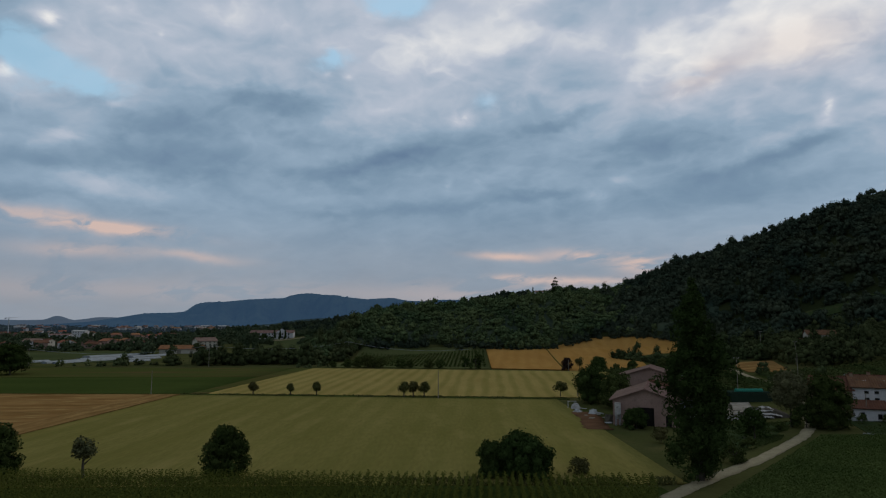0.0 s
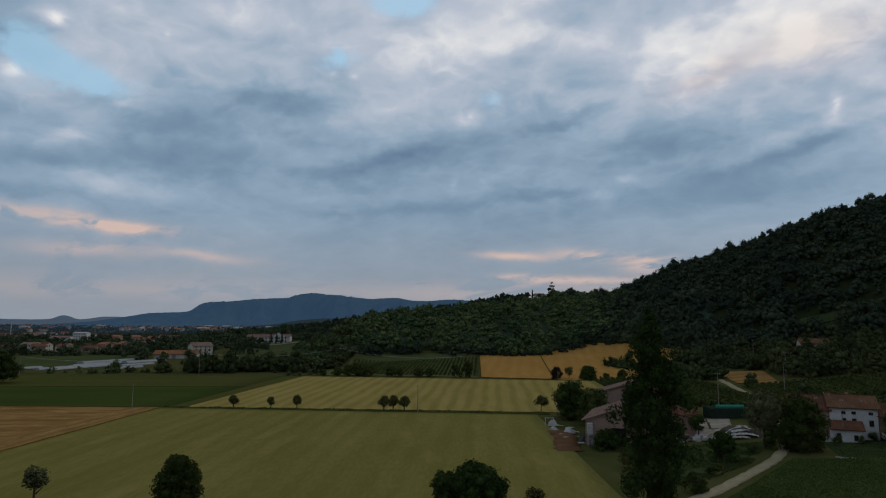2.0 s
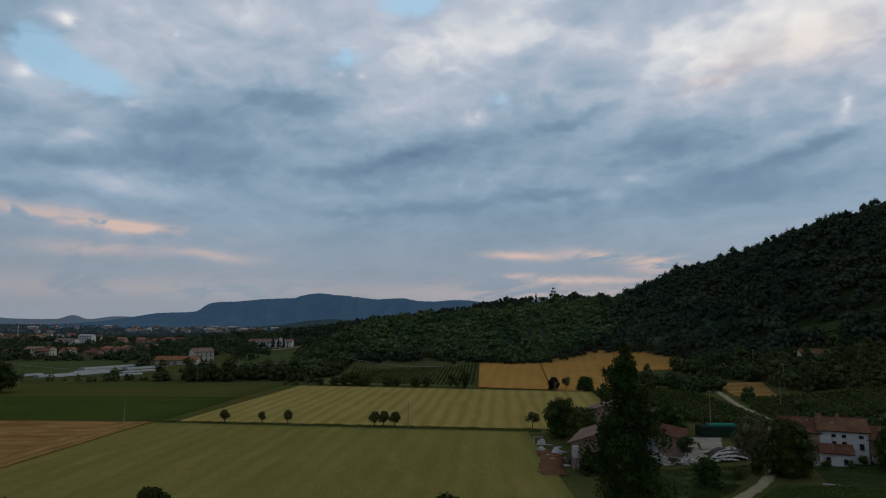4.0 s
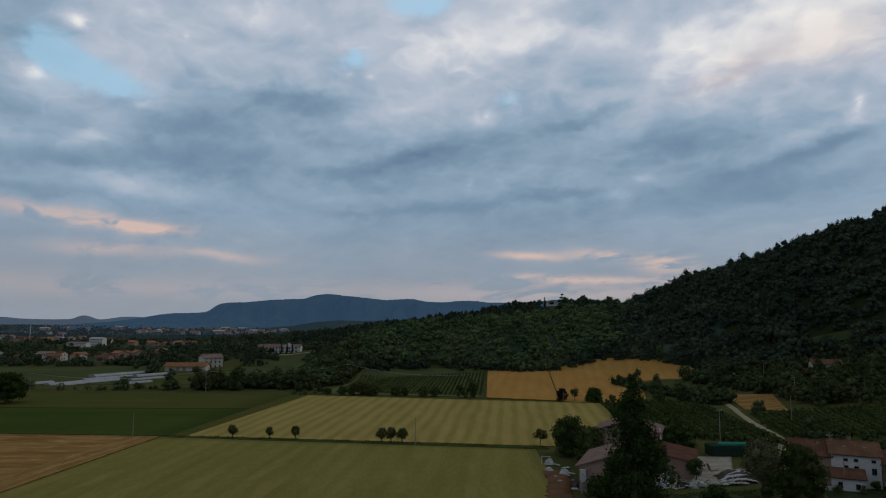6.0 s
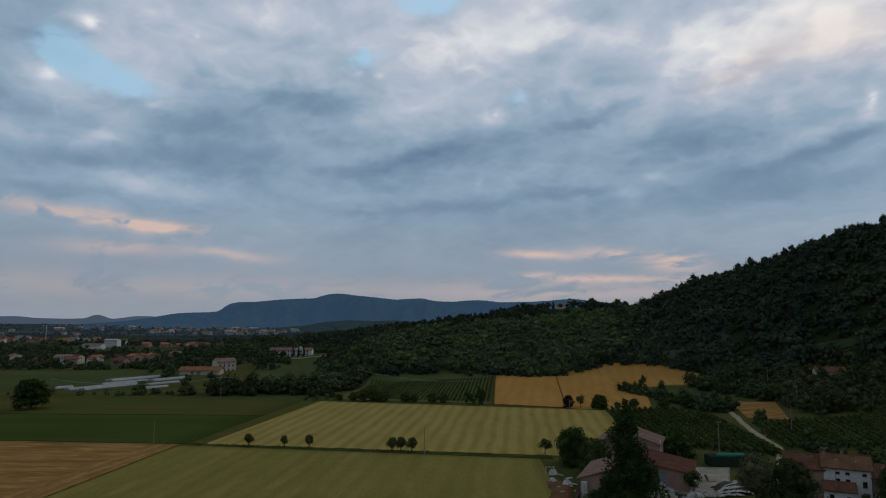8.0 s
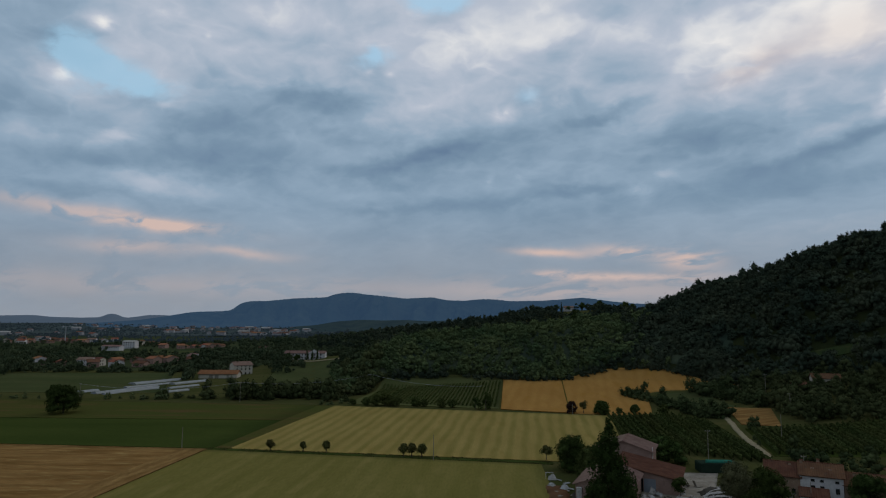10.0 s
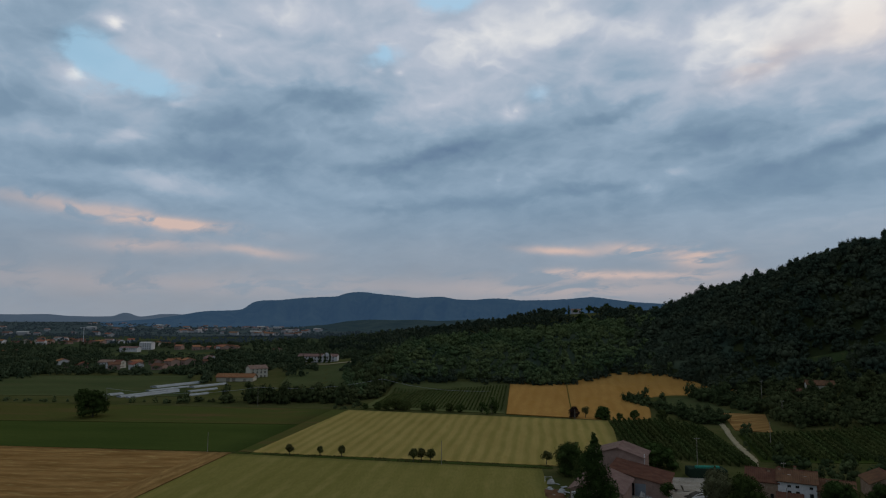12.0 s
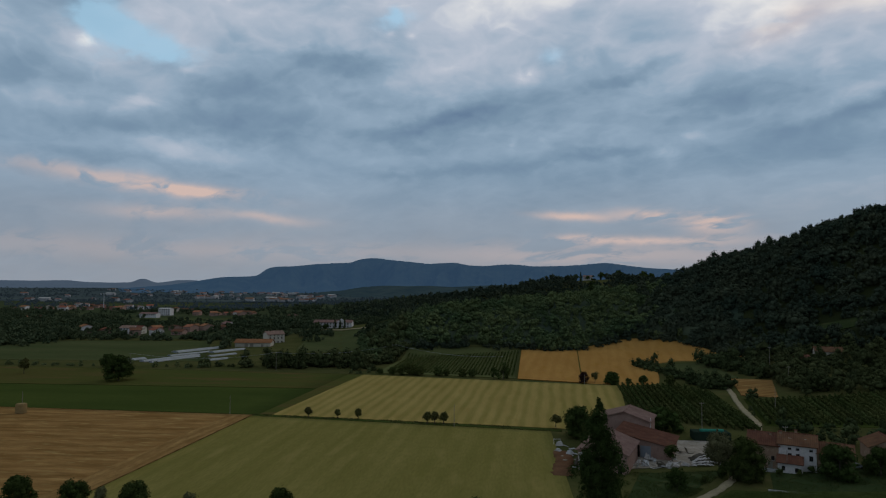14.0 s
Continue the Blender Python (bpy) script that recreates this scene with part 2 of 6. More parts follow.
def striped(name, a, b, dark, heading, pitch, amount, wobble=0.5, **k):
    """A field with mown swathes along a heading (degrees from +y)."""
    mt, nt, bs, col, mix, mr, ns, geo = material(name, a, b, **k)
    N, L = nt.nodes.new, nt.links.new
    dot = N("ShaderNodeVectorMath")
    dot.operation = "DOT_PRODUCT"
    L(geo.outputs["Position"], dot.inputs[0])
    h = radians(heading)
    dot.inputs[1].default_value = (math.cos(h) / pitch, -math.sin(h) / pitch, 0)
    wob = N("ShaderNodeMath")
    wob.operation = "MULTIPLY_ADD"
    L(ns(0.06, 3), wob.inputs[0])
    wob.inputs[1].default_value = wobble
    L(dot.outputs["Value"], wob.inputs[2])
    sn = N("ShaderNodeMath")
    sn.operation = "SINE"
    ml = N("ShaderNodeMath")
    ml.operation = "MULTIPLY"
    L(wob.outputs[0], ml.inputs[0])
    ml.inputs[1].default_value = 2 * math.pi
    L(ml.outputs[0], sn.inputs[0])
    am = N("ShaderNodeMath")
    am.operation = "MULTIPLY"
    L(mr(sn.outputs[0], -0.5, 0.8, 0.0, amount), am.inputs[0])
    L(mr(ns(0.11, 4), 0.3, 0.65, 0.45, 1.0), am.inputs[1])
    L(mix(am.outputs[0], col, dark), bs.inputs["Base Color"])
    return mt


GRASS = mat("rough_grass", (0.0494, 0.0543, 0.0161), (0.0762, 0.0718, 0.0253), 0.05, fine=1.3, bump=0.5, wear=(0.088, 0.072, 0.027))
MEADOW = mat("far_meadow", (0.048, 0.060, 0.022), (0.074, 0.080, 0.031), 0.03, fine=0.5, bump=0.3, wear=(0.060, 0.056, 0.024), stretch=(0.5, 1.4, 1))
MOWN = striped("mown_grass", (0.150, 0.126, 0.032), (0.195, 0.158, 0.046), (0.104, 0.098, 0.022), 3.0, 5.2, 0.30, wobble=0.9, scale=0.05, fine=1.1, bump=0.4, wear=(0.205, 0.158, 0.050), stretch=(1.5, 0.35, 1))
STRAW = striped("striped_stubble", (0.248, 0.180, 0.054), (0.300, 0.220, 0.070), (0.138, 0.118, 0.027), 4.0, 4.8, 0.62, wobble=0.9, scale=0.07, fine=1.4, bump=0.4, wear=(0.215, 0.150, 0.042), stretch=(1.5, 0.4, 1))
TAN = striped("tan_stubble", (0.185, 0.094, 0.029), (0.315, 0.175, 0.062), (0.105, 0.054, 0.016), 84.0, 7.5, 0.42, wobble=2.8, scale=0.13, fine=0.40, bump=0.9, wear=(0.325, 0.215, 0.080), stretch=(0.45, 1.5, 1))
TAN_EDGE = striped("tan_headland", (0.200, 0.108, 0.036), (0.315, 0.182, 0.066), (0.110, 0.060, 0.018), 2.5, 3.4, 0.42, wobble=2.6, scale=0.25, fine=0.9, bump=0.8, wear=(0.14, 0.08, 0.028), stretch=(1.3, 0.5, 1))
OCHRE = striped("ripe_ochre_field", (0.300, 0.152, 0.040), (0.375, 0.198, 0.056), (0.225, 0.108, 0.025), 8.0, 6.0, 0.34, wobble=1.4, scale=0.05, fine=1.2, bump=0.3, wear=(0.285, 0.142, 0.030), stretch=(1.6, 0.5, 1))
DARKCROP = mat("dark_green_crop", (0.0380, 0.0530, 0.0118), (0.0560, 0.0690, 0.0160), 0.04, fine=1.1, bump=0.6, stretch=(0.5, 1.6, 1))
BROWNCROP = mat("brownish_crop", (0.080, 0.066, 0.020), (0.058, 0.070, 0.017), 0.03, fine=1.1, bump=0.4, wear=(0.100, 0.058, 0.026), stretch=(0.35, 1.6, 1))
LAWN = mat("dark_lawn", (0.0285, 0.0423, 0.0144), (0.0437, 0.0570, 0.0216), 0.15, fine=1.8, bump=0.4, wear=(0.06, 0.058, 0.022))
SOIL = mat("bare_red_soil", (0.095, 0.050, 0.027), (0.150, 0.076, 0.040), 0.3, fine=3.0, bump=0.6)
GRAVEL = mat("pale_gravel", (0.2310, 0.1850, 0.1118), (0.3045, 0.2500, 0.1548), 0.5, fine=5.0, bump=0.4, wear=(0.165, 0.14, 0.075))
VINE_GRASS = mat("vineyard_grass", (0.070, 0.080, 0.028), (0.100, 0.102, 0.038), 0.04, fine=0.8, bump=0.3)
HEDGE = mat("hedge_leaves", (0.0330, 0.0450, 0.0180), (0.0740, 0.0830, 0.0330), 0.06, fine=0.5, bump=0, island=0.18, rough=0.8, wear=(0.030, 0.042, 0.020))
VILLAGE_LEAF = mat("village_leaves", (0.042, 0.058, 0.030), (0.100, 0.110, 0.054), 0.05, fine=0.3, bump=0, island=0.18, rough=0.8, wear=(0.034, 0.048, 0.026))
# grass colour darkened to carry the shade among the village trees
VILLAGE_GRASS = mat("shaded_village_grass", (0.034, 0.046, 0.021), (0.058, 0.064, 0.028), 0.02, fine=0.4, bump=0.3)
YARD = mat("trodden_yard", (0.20, 0.165, 0.125), (0.33, 0.285, 0.225), 0.35, fine=3.0, bump=0.4, wear=(0.13, 0.11, 0.07))
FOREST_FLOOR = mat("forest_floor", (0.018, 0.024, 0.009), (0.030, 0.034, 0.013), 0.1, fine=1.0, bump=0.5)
LEAF = mat("leaf_dark", (0.0312, 0.0470, 0.0123), (0.0552, 0.0746, 0.0211), 0.09, fine=1.2, bump=0, island=0.30, rough=0.75)
LEAF_MID = mat("leaf_green", (0.0520, 0.0660, 0.0191), (0.0760, 0.0886, 0.0273), 0.12, fine=1.5, bump=0, island=0.32, rough=0.75)
LEAF_GREY = mat("leaf_grey_willow", (0.092, 0.094, 0.042), (0.120, 0.116, 0.054), 0.3, fine=2.0, bump=0, island=0.30, rough=0.8)
LEAF_OLIVE = mat("leaf_olive", (0.080, 0.080, 0.026), (0.105, 0.095, 0.034), 0.3, fine=2.0, bump=0, island=0.30, rough=0.8)
LEAF_PURPLE = mat("leaf_purple", (0.030, 0.018, 0.016), (0.045, 0.026, 0.022), 0.3, fine=2.0, bump=0, island=0.3, rough=0.8)
FOREST = mat("forest_leaves", (0.0540, 0.0800, 0.0350), (0.1300, 0.1430, 0.0560), 0.040, fine=0.30, bump=0, island=0.16, rough=0.8, wear=(0.058, 0.078, 0.040))
# FOREST made darker and bluer: the hill's shade is put into the leaf colour
FOREST_DARK = mat("shaded_forest_leaves", (0.0260, 0.0410, 0.0290), (0.0680, 0.0770, 0.0440), 0.045, fine=0.30, bump=0, island=0.16, rough=0.8, wear=(0.030, 0.044, 0.026))
VINE = mat("vine_leaves", (0.0440, 0.0552, 0.0156), (0.0620, 0.0718, 0.0234), 0.05, fine=1.2, bump=0, island=0.35, rough=0.75)
MAIZE = mat("maize_leaves", (0.0560, 0.0620, 0.0110), (0.0800, 0.0830, 0.0165), 0.06, fine=0.5, bump=0, island=0.10, rough=0.8)
SOYA = mat("low_crop_leaves", (0.0560, 0.0840, 0.0220), (0.0900, 0.1180, 0.0330), 0.06, fine=0.4, bump=0, island=0.10, rough=0.7)
BARK = mat("bark", (0.060, 0.050, 0.038), (0.095, 0.080, 0.060), 1.5, fine=9.0, bump=0.6)
WOOD = mat("weathered_wood", (0.20, 0.17, 0.13), (0.27, 0.24, 0.19), 0.8, fine=8.0, bump=0.3, stretch=(3, 3, 0.4))
WHITE = mat("white_render", (0.50, 0.465, 0.445), (0.58, 0.54, 0.515), 0.35, fine=3.0, bump=0.1, wear=(0.38, 0.36, 0.345))
CREAM = mat("cream_render", (0.44, 0.39, 0.31), (0.52, 0.46, 0.37), 0.35, fine=3.0, bump=0.1, wear=(0.36, 0.31, 0.25))
BRICK = mat("old_brick_wall", (0.235, 0.150, 0.100), (0.30, 0.20, 0.135), 0.6, fine=5.0, bump=0.4, wear=(0.36, 0.28, 0.21))
STONE = mat("pinkish_block_wall", (0.265, 0.165, 0.130), (0.33, 0.215, 0.170), 0.5, fine=4.0, bump=0.3, wear=(0.19, 0.125, 0.10))
TILE = mat("red_clay_tiles", (0.105, 0.047, 0.031), (0.175, 0.080, 0.049), 0.45, fine=2.2, bump=0.5, wear=(0.085, 0.055, 0.042), island=0.16)
TILE_OLD = mat("weathered_pink_tiles", (0.165, 0.098, 0.078), (0.245, 0.150, 0.118), 0.5, fine=2.6, bump=0.5, wear=(0.20, 0.13, 0.11), island=0.12)
TILE_ORANGE = mat("orange_clay_tiles", (0.2460, 0.0997, 0.0525), (0.3034, 0.1377, 0.0735), 0.4, fine=2.6, bump=0.4, wear=(0.30, 0.11, 0.06), island=0.1)
GLASS = mat("dark_window_glass", (0.010, 0.011, 0.013), (0.016, 0.017, 0.019), 1.0, rough=0.12, bump=0, spec=0.5)
# interior shade as a near-black colour for doorway panels and floors; also tyres
DARKGAP = mat("dark_interior", (0.014, 0.012, 0.011), (0.022, 0.019, 0.017), 1.0, bump=0)
GREYDOOR = mat("grey_metal_door", (0.20, 0.215, 0.235), (0.25, 0.265, 0.285), 0.7, rough=0.6, bump=0.05)
SHEET = mat("white_plastic_sheet", (0.33, 0.30, 0.27), (0.50, 0.46, 0.41), 0.9, rough=0.5, fine=3.0, bump=0.8, wear=(0.12, 0.11, 0.10))
POLY = mat("greenhouse_film", (0.2488, 0.2460, 0.2302), (0.3318, 0.3268, 0.3048), 0.25, rough=0.5, fine=1.5, bump=0.15, wear=(0.17, 0.175, 0.18))
TARP = mat("green_tarpaulin", (0.03, 0.17, 0.115), (0.045, 0.21, 0.145), 0.8, rough=0.5, fine=3.0, bump=0.4)
NETTING = mat("dark_green_netting", (0.018, 0.030, 0.020), (0.026, 0.040, 0.026), 1.0, bump=0.2)
STRAWBALE = mat("bale_straw", (0.22, 0.15, 0.065), (0.28, 0.19, 0.085), 1.5, fine=9.0, bump=0.8)
METAL = mat("galvanised_steel", (0.34, 0.35, 0.36), (0.42, 0.43, 0.44), 1.0, rough=0.5, metal=0.6, bump=0.05)
CABLE = mat("grey_cable", (0.34, 0.34, 0.35), (0.40, 0.40, 0.41), 1.0, bump=0)
CONCRETE = mat("concrete", (0.34, 0.33, 0.31), (0.42, 0.41, 0.39), 0.7, fine=5.0, bump=0.2)
RUBBISH = mat("mixed_rubble", (0.20, 0.18, 0.16), (0.42, 0.40, 0.38), 1.6, fine=5.0, bump=0.5, island=0.5)


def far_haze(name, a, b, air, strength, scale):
    """Distant backdrop: wooded slopes given a faint blue emission in place of kilometres of lit air."""
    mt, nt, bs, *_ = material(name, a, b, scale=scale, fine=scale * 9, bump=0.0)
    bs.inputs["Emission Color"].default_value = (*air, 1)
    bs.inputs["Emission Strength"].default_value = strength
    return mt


# haze put into the materials as blue glow, one tone for each distance
MOUNTAIN = far_haze("distant_slope_haze_glow", (0.018, 0.028, 0.022), (0.034, 0.044, 0.032), (0.023, 0.050, 0.100), 0.80, 0.006)
FARHILL = far_haze("far_hills_haze_glow", (0.03, 0.04, 0.05), (0.05, 0.06, 0.07), (0.045, 0.064, 0.092), 0.9, 0.004)
FARPLAIN = far_haze("far_plain_haze_glow", (0.010, 0.016, 0.010), (0.046, 0.048, 0.024), (0.021, 0.034, 0.053), 0.52, 0.010)

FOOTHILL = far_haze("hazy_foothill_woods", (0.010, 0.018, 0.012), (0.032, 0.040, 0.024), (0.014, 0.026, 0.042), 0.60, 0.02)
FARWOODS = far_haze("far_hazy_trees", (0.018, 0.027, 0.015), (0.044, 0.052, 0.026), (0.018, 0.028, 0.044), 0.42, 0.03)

# ---- the lie of the land ----
HILL = np.array([  # azimuth, foot radius, crest radius, crest height
    (-40, 330, 400, 0), (-14, 330, 400, 0), (-11, 340, 400, 4), (-8.5, 350, 410, 14), (-5.9, 360, 430, 23.5), (1.9, 380, 465, 29),
    (7.4, 390, 470, 33.5), (10.4, 395, 485, 37), (13.2, 395, 510, 38.5), (15.9, 390, 560, 43), (20.4, 380, 590, 63), (25.3, 375, 570, 73),
    (30.4, 370, 590, 92.5), (34.5, 365, 590, 102.5), (45, 350, 600, 128), (75, 300, 600, 140)])
BACK = np.array([(-24, 0), (-12, 14), (-7.5, 23), (1.2, 37), (5.6, 49), (11.3, 53), (15, 48), (25, 30), (45, 30)])


def hill(x, y):
    a, r = np.degrees(np.arctan2(x, np.maximum(y, 1e-3))), np.hypot(x, y)
    f, c, h = (np.interp(a, HILL[:, 0], HILL[:, i]) for i in (1, 2, 3))
    u, v = np.clip((r - f) / (c - f), 0, 1), np.clip((r - c) / 500, 0, 1)
    front = h * np.sin(u * np.pi / 2) ** 1.15 * (1 - v * v * (3 - 2 * v))
    w = np.clip((r - 540) / 220, 0, 1) * np.clip((1500 - r) / 600, 0, 1)
    return np.maximum(front, np.interp(a, BACK[:, 0], BACK[:, 1]) * w * w * (3 - 2 * w)), u


def land(x, y):
    x, y = np.asarray(x, float), np.asarray(y, float)
    h, u = hill(x, y)
    r = np.hypot(x, y)
    s = 0.0008 * np.clip(x - 60, 0, 190) ** 2 * np.clip((y - 60) / 80, 0, 1)
    e = 4.5 * np.clip((y - 285) / 100, 0, 1) ** 1.3 * np.clip((x + 60) / 90, 0, 1)
    k = 7.0 * np.exp(-((x + 120) / 75) ** 2 - ((y - 525) / 75) ** 2)
    far = np.clip(1 - (r - 600) / 500, 0, 1)
    return (s + e) * (1 - u) * far + np.maximum(h, (s + e) * u * far) + k


def lz(x, y):
    return float(land(x, y))


def mesh_object(name, verts, faces, material_, parent=None, label="", smooth=False):
    me = bpy.data.meshes.new(name)
    if isinstance(faces, np.ndarray):
        n, k = faces.shape
        me.vertices.add(len(verts))
        me.vertices.foreach_set("co", np.asarray(verts, np.float32).ravel())
        me.loops.add(n * k)
        me.loops.foreach_set("vertex_index", faces.astype(np.int32).ravel())
        me.polygons.add(n)
        me.polygons.foreach_set("loop_start", np.arange(0, n * k, k, dtype=np.int32))
        me.update(calc_edges=True)
    else:
        me.from_pydata([tuple(v) for v in verts], [], [tuple(f) for f in faces])
    if smooth:
        me.polygons.foreach_set("use_smooth", np.ones(len(me.polygons), bool))
    me.materials.append(material_)
    ob = new(name, me)
    ob.parent = parent
    if label:
        ob["label"] = label
    return ob


def part(name, bm, material_, parent, label=""):
    me = bpy.data.meshes.new(name)
    bm.to_mesh(me)
    bm.free()
    me.materials.append(material_)
    ob = new(name, me)
    ob.parent = parent
    if label:
        ob["label"] = label
    return ob


def grid(xs, ys, lift=0.0):
    X, Y = np.meshgrid(xs, ys)
    V = np.stack([X, Y, land(X, Y) + lift], -1).reshape(-1, 3)
    nx, ny = len(xs), len(ys)
    i = (np.arange(ny - 1)[:, None] * nx + np.arange(nx - 1)).ravel()
    return V, np.stack([i, i + 1, i + nx + 1, i + nx], -1)


def steps(*knots):
    out = []
    for a, b, s in knots:
        out += list(np.arange(a, b, s))
    return np.array(out + [knots[-1][1]], float)


XS = steps((-4600, -600, 200), (-600, -250, 25), (-250, 430, 5), (430, 800, 25), (800, 4600, 200))
YS = steps((-1500, -100, 100), (-100, 640, 5), (640, 1200, 20), (1200, 4600, 200))
tagged(mesh_object("ground", *grid(XS, YS), GRASS, smooth=True), "rough green grass land reaching to the horizon", "ground", kind="structure")


def patch(name, quad, material_, label, lift=0.12, n=24, category="field"):
    """A field between four corners (in order round it), draped on the land with a thin edge."""
    (ax, ay), (bx, by), (cx, cy), (dx, dy) = quad
    u = np.linspace(0, 1, n + 1)
    U, W = np.meshgrid(u, u)
    X = (ax * (1 - U) + bx * U) * (1 - W) + (dx * (1 - U) + cx * U) * W
    Y = (ay * (1 - U) + by * U) * (1 - W) + (dy * (1 - U) + cy * U) * W
    V = np.stack([X, Y, land(X, Y) + lift], -1).reshape(-1, 3)
    i = (np.arange(n)[:, None] * (n + 1) + np.arange(n)).ravel()
    F = np.stack([i, i + 1, i + n + 2, i + n + 1], -1)
    ring = [*range(n + 1), *range(2 * n + 1, (n + 1) ** 2, n + 1), *range((n + 1) ** 2 - 2, n * (n + 1) - 1, -1), *range((n - 1) * (n + 1), 0, -(n + 1))]
    low = V[ring] - np.array([0, 0, 1.0])
    base, m = len(V), len(ring)
    side = np.array([(ring[j], ring[(j + 1) % m], base + (j + 1) % m, base + j) for j in range(m)])
    ob = mesh_object(name, np.concatenate([V, low]), np.concatenate([F, side]), material_)
    return tagged(ob, label, category, kind="structure")


def strip(name, pts, width, material_, label, category, lift=0.14):
    """A track along points, draped on the land."""
    p = np.array(pts, float)
    t = np.linspace(0, len(p) - 1, (len(p) - 1) * 8 + 1)
    q = np.stack([np.interp(t, np.arange(len(p)), p[:, i]) for i in (0, 1)], -1)
    q[1:-1] = (q[:-2] + 2 * q[1:-1] + q[2:]) / 4
    q[1:-1] = (q[:-2] + 2 * q[1:-1] + q[2:]) / 4
    d = np.gradient(q, axis=0)
    nrm = np.stack([-d[:, 1], d[:, 0]], -1) / np.linalg.norm(d, axis=1)[:, None]
    rng = np.random.default_rng(7)
    V, rows = [], []
    for o, z in ((-0.5, -0.3), (-0.5, 0), (-0.2, 0.02), (0.2, 0.02), (0.5, 0), (0.5, -0.3)):
        e = q + nrm * (width * o + rng.normal(0, 0.06 * width, len(q))[:, None] * (abs(o) == 0.5))
        rows.append(np.column_stack([e, land(e[:, 0], e[:, 1]) + lift + z]))
    V = np.concatenate(rows)
    n = len(q)
    F = [(r * n + i, r * n + i + 1, (r + 1) * n + i + 1, (r + 1) * n + i) for r in range(5) for i in range(n - 1)]
    return tagged(mesh_object(name, V, np.array(F), material_), label, category, kind="structure")


patch("field_near", [(-79.5, 82), (31.5, 84.8), (30.5, 174), (-75, 185)], MOWN, "large mown yellow-green hay field behind the maize", lift=0.14)
patch("field_striped", [(-71.5, 188), (57, 176.5), (69, 271), (-64, 291)], STRAW, "pale stubble field with green mown stripes", lift=0.12)
patch("field_margin", [(-73.4, 187.9), (-68.5, 187.6), (-58, 290), (-65.8, 291.2)], BROWNCROP, "green grass margin along the stubble field", lift=0.13)
patch("ditch_bank", [(-74.5, 185.3), (34, 174.3), (34, 177.8), (-73, 187.8)], DARKCROP, "dark grassy ditch bank between two hay fields", lift=0.10, n=40)
patch("field_tan", [(-300, 60), (-79.8, 78), (-75.4, 186.6), (-300, 192)], TAN, "reddish tan stubble field with straw left in rows", lift=0.12)
patch("field_headland", [(-88.5, 78.5), (-79.9, 78.5), (-75.5, 186.4), (-83.5, 186.6)], TAN_EDGE, "straw swathes along the edge of the tan stubble", lift=0.17)
patch("field_dark", [(-420, 193), (-73, 187.6), (-69, 245), (-420, 232.5)], DARKCROP, "dark green crop field beside the stubble", lift=0.10)
patch("field_dark_far", [(-420, 233), (-69, 245.6), (-65, 291), (-420, 301)], BROWNCROP, "brownish green crop field before the hedge", lift=0.10)
patch("meadow_far", [(-420, 314), (-165, 330), (-218, 452), (-420, 428)], MEADOW, "flat grey-green meadow behind the hedge", lift=0.1)
patch("meadow_rise", [(-130, 395), (-60, 370), (-75, 500), (-150, 490)], MEADOW, "green meadow rising to the long white house", lift=0.1)
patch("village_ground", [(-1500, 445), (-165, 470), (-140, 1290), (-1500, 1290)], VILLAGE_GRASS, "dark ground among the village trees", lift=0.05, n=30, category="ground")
patch("meadow_village", [(-430, 662), (-288, 668), (-322, 765), (-445, 740)], MEADOW, "flat green meadow among village houses", lift=0.12)
patch("meadow_plain", [(-700, 1080), (-350, 1100), (-380, 1180), (-800, 1150)], MEADOW, "flat green field beyond the village", lift=0.12)
patch("field_ochre_a", [(21.5, 285), (54, 275.8), (63, 392), (26, 392)], OCHRE, "ripe ochre wheat field below the wooded hill", lift=0.4)


def curved_field(name, low, high, material_, label, lift, n=60, m=40, drop=0.6):
    """A field between two bent edges, draped on the land."""
    def edge(p):
        p = np.array(p, float)
        c = np.concatenate([[0], np.cumsum(np.linalg.norm(np.diff(p, axis=0), axis=1))])
        u = np.linspace(0, c[-1], n + 1)
        q = np.stack([np.interp(u, c, p[:, i]) for i in (0, 1)], -1)
        for _ in range(3):
            q[1:-1] = (q[:-2] + 2 * q[1:-1] + q[2:]) / 4
        return q
    A, B = edge(low), edge(high)
    w = np.linspace(0, 1, m + 1)[:, None, None]
    P = A[None] * (1 - w) + B[None] * w
    V = np.concatenate([P, (land(P[..., 0], P[..., 1]) + lift)[..., None]], -1)
    V[[0, -1], :, 2] -= drop
    V[1:-1, [0, -1], 2] -= drop
    i = (np.arange(m)[:, None] * (n + 1) + np.arange(n)).ravel()
    return tagged(mesh_object(name, V.reshape(-1, 3), np.stack([i, i + 1, i + n + 2, i + n + 1], -1), material_, smooth=True), label, "field", kind="structure")


curved_field("field_ochre_b", [(51.0, 276.5), (70, 272), (88, 274), (93, 296), (92, 322), (100, 333), (112, 338), (128, 330), (144, 332)],
             [(60.3, 394), (70, 396), (85, 399), (97, 400), (112, 395), (124, 382), (133, 366), (141, 348), (148, 335)], OCHRE, "ripe ochre wheat field sloping up to the woods", 0.5)
patch("field_ochre_e", [(112.5, 238), (123.5, 229), (136, 267), (122, 280)], TAN, "small ochre plot beside the farm track", lift=0.2)
patch("meadow_hedges", [(104, 330), (124, 329), (127, 275), (108, 271)], MEADOW, "green meadow strip between two hedges", lift=0.16)
patch("vineyard_ground", [(101.5, 185), (158, 164), (166, 214), (110.5, 230)], DARKCROP, "dark grass between the vine rows", lift=0.1)
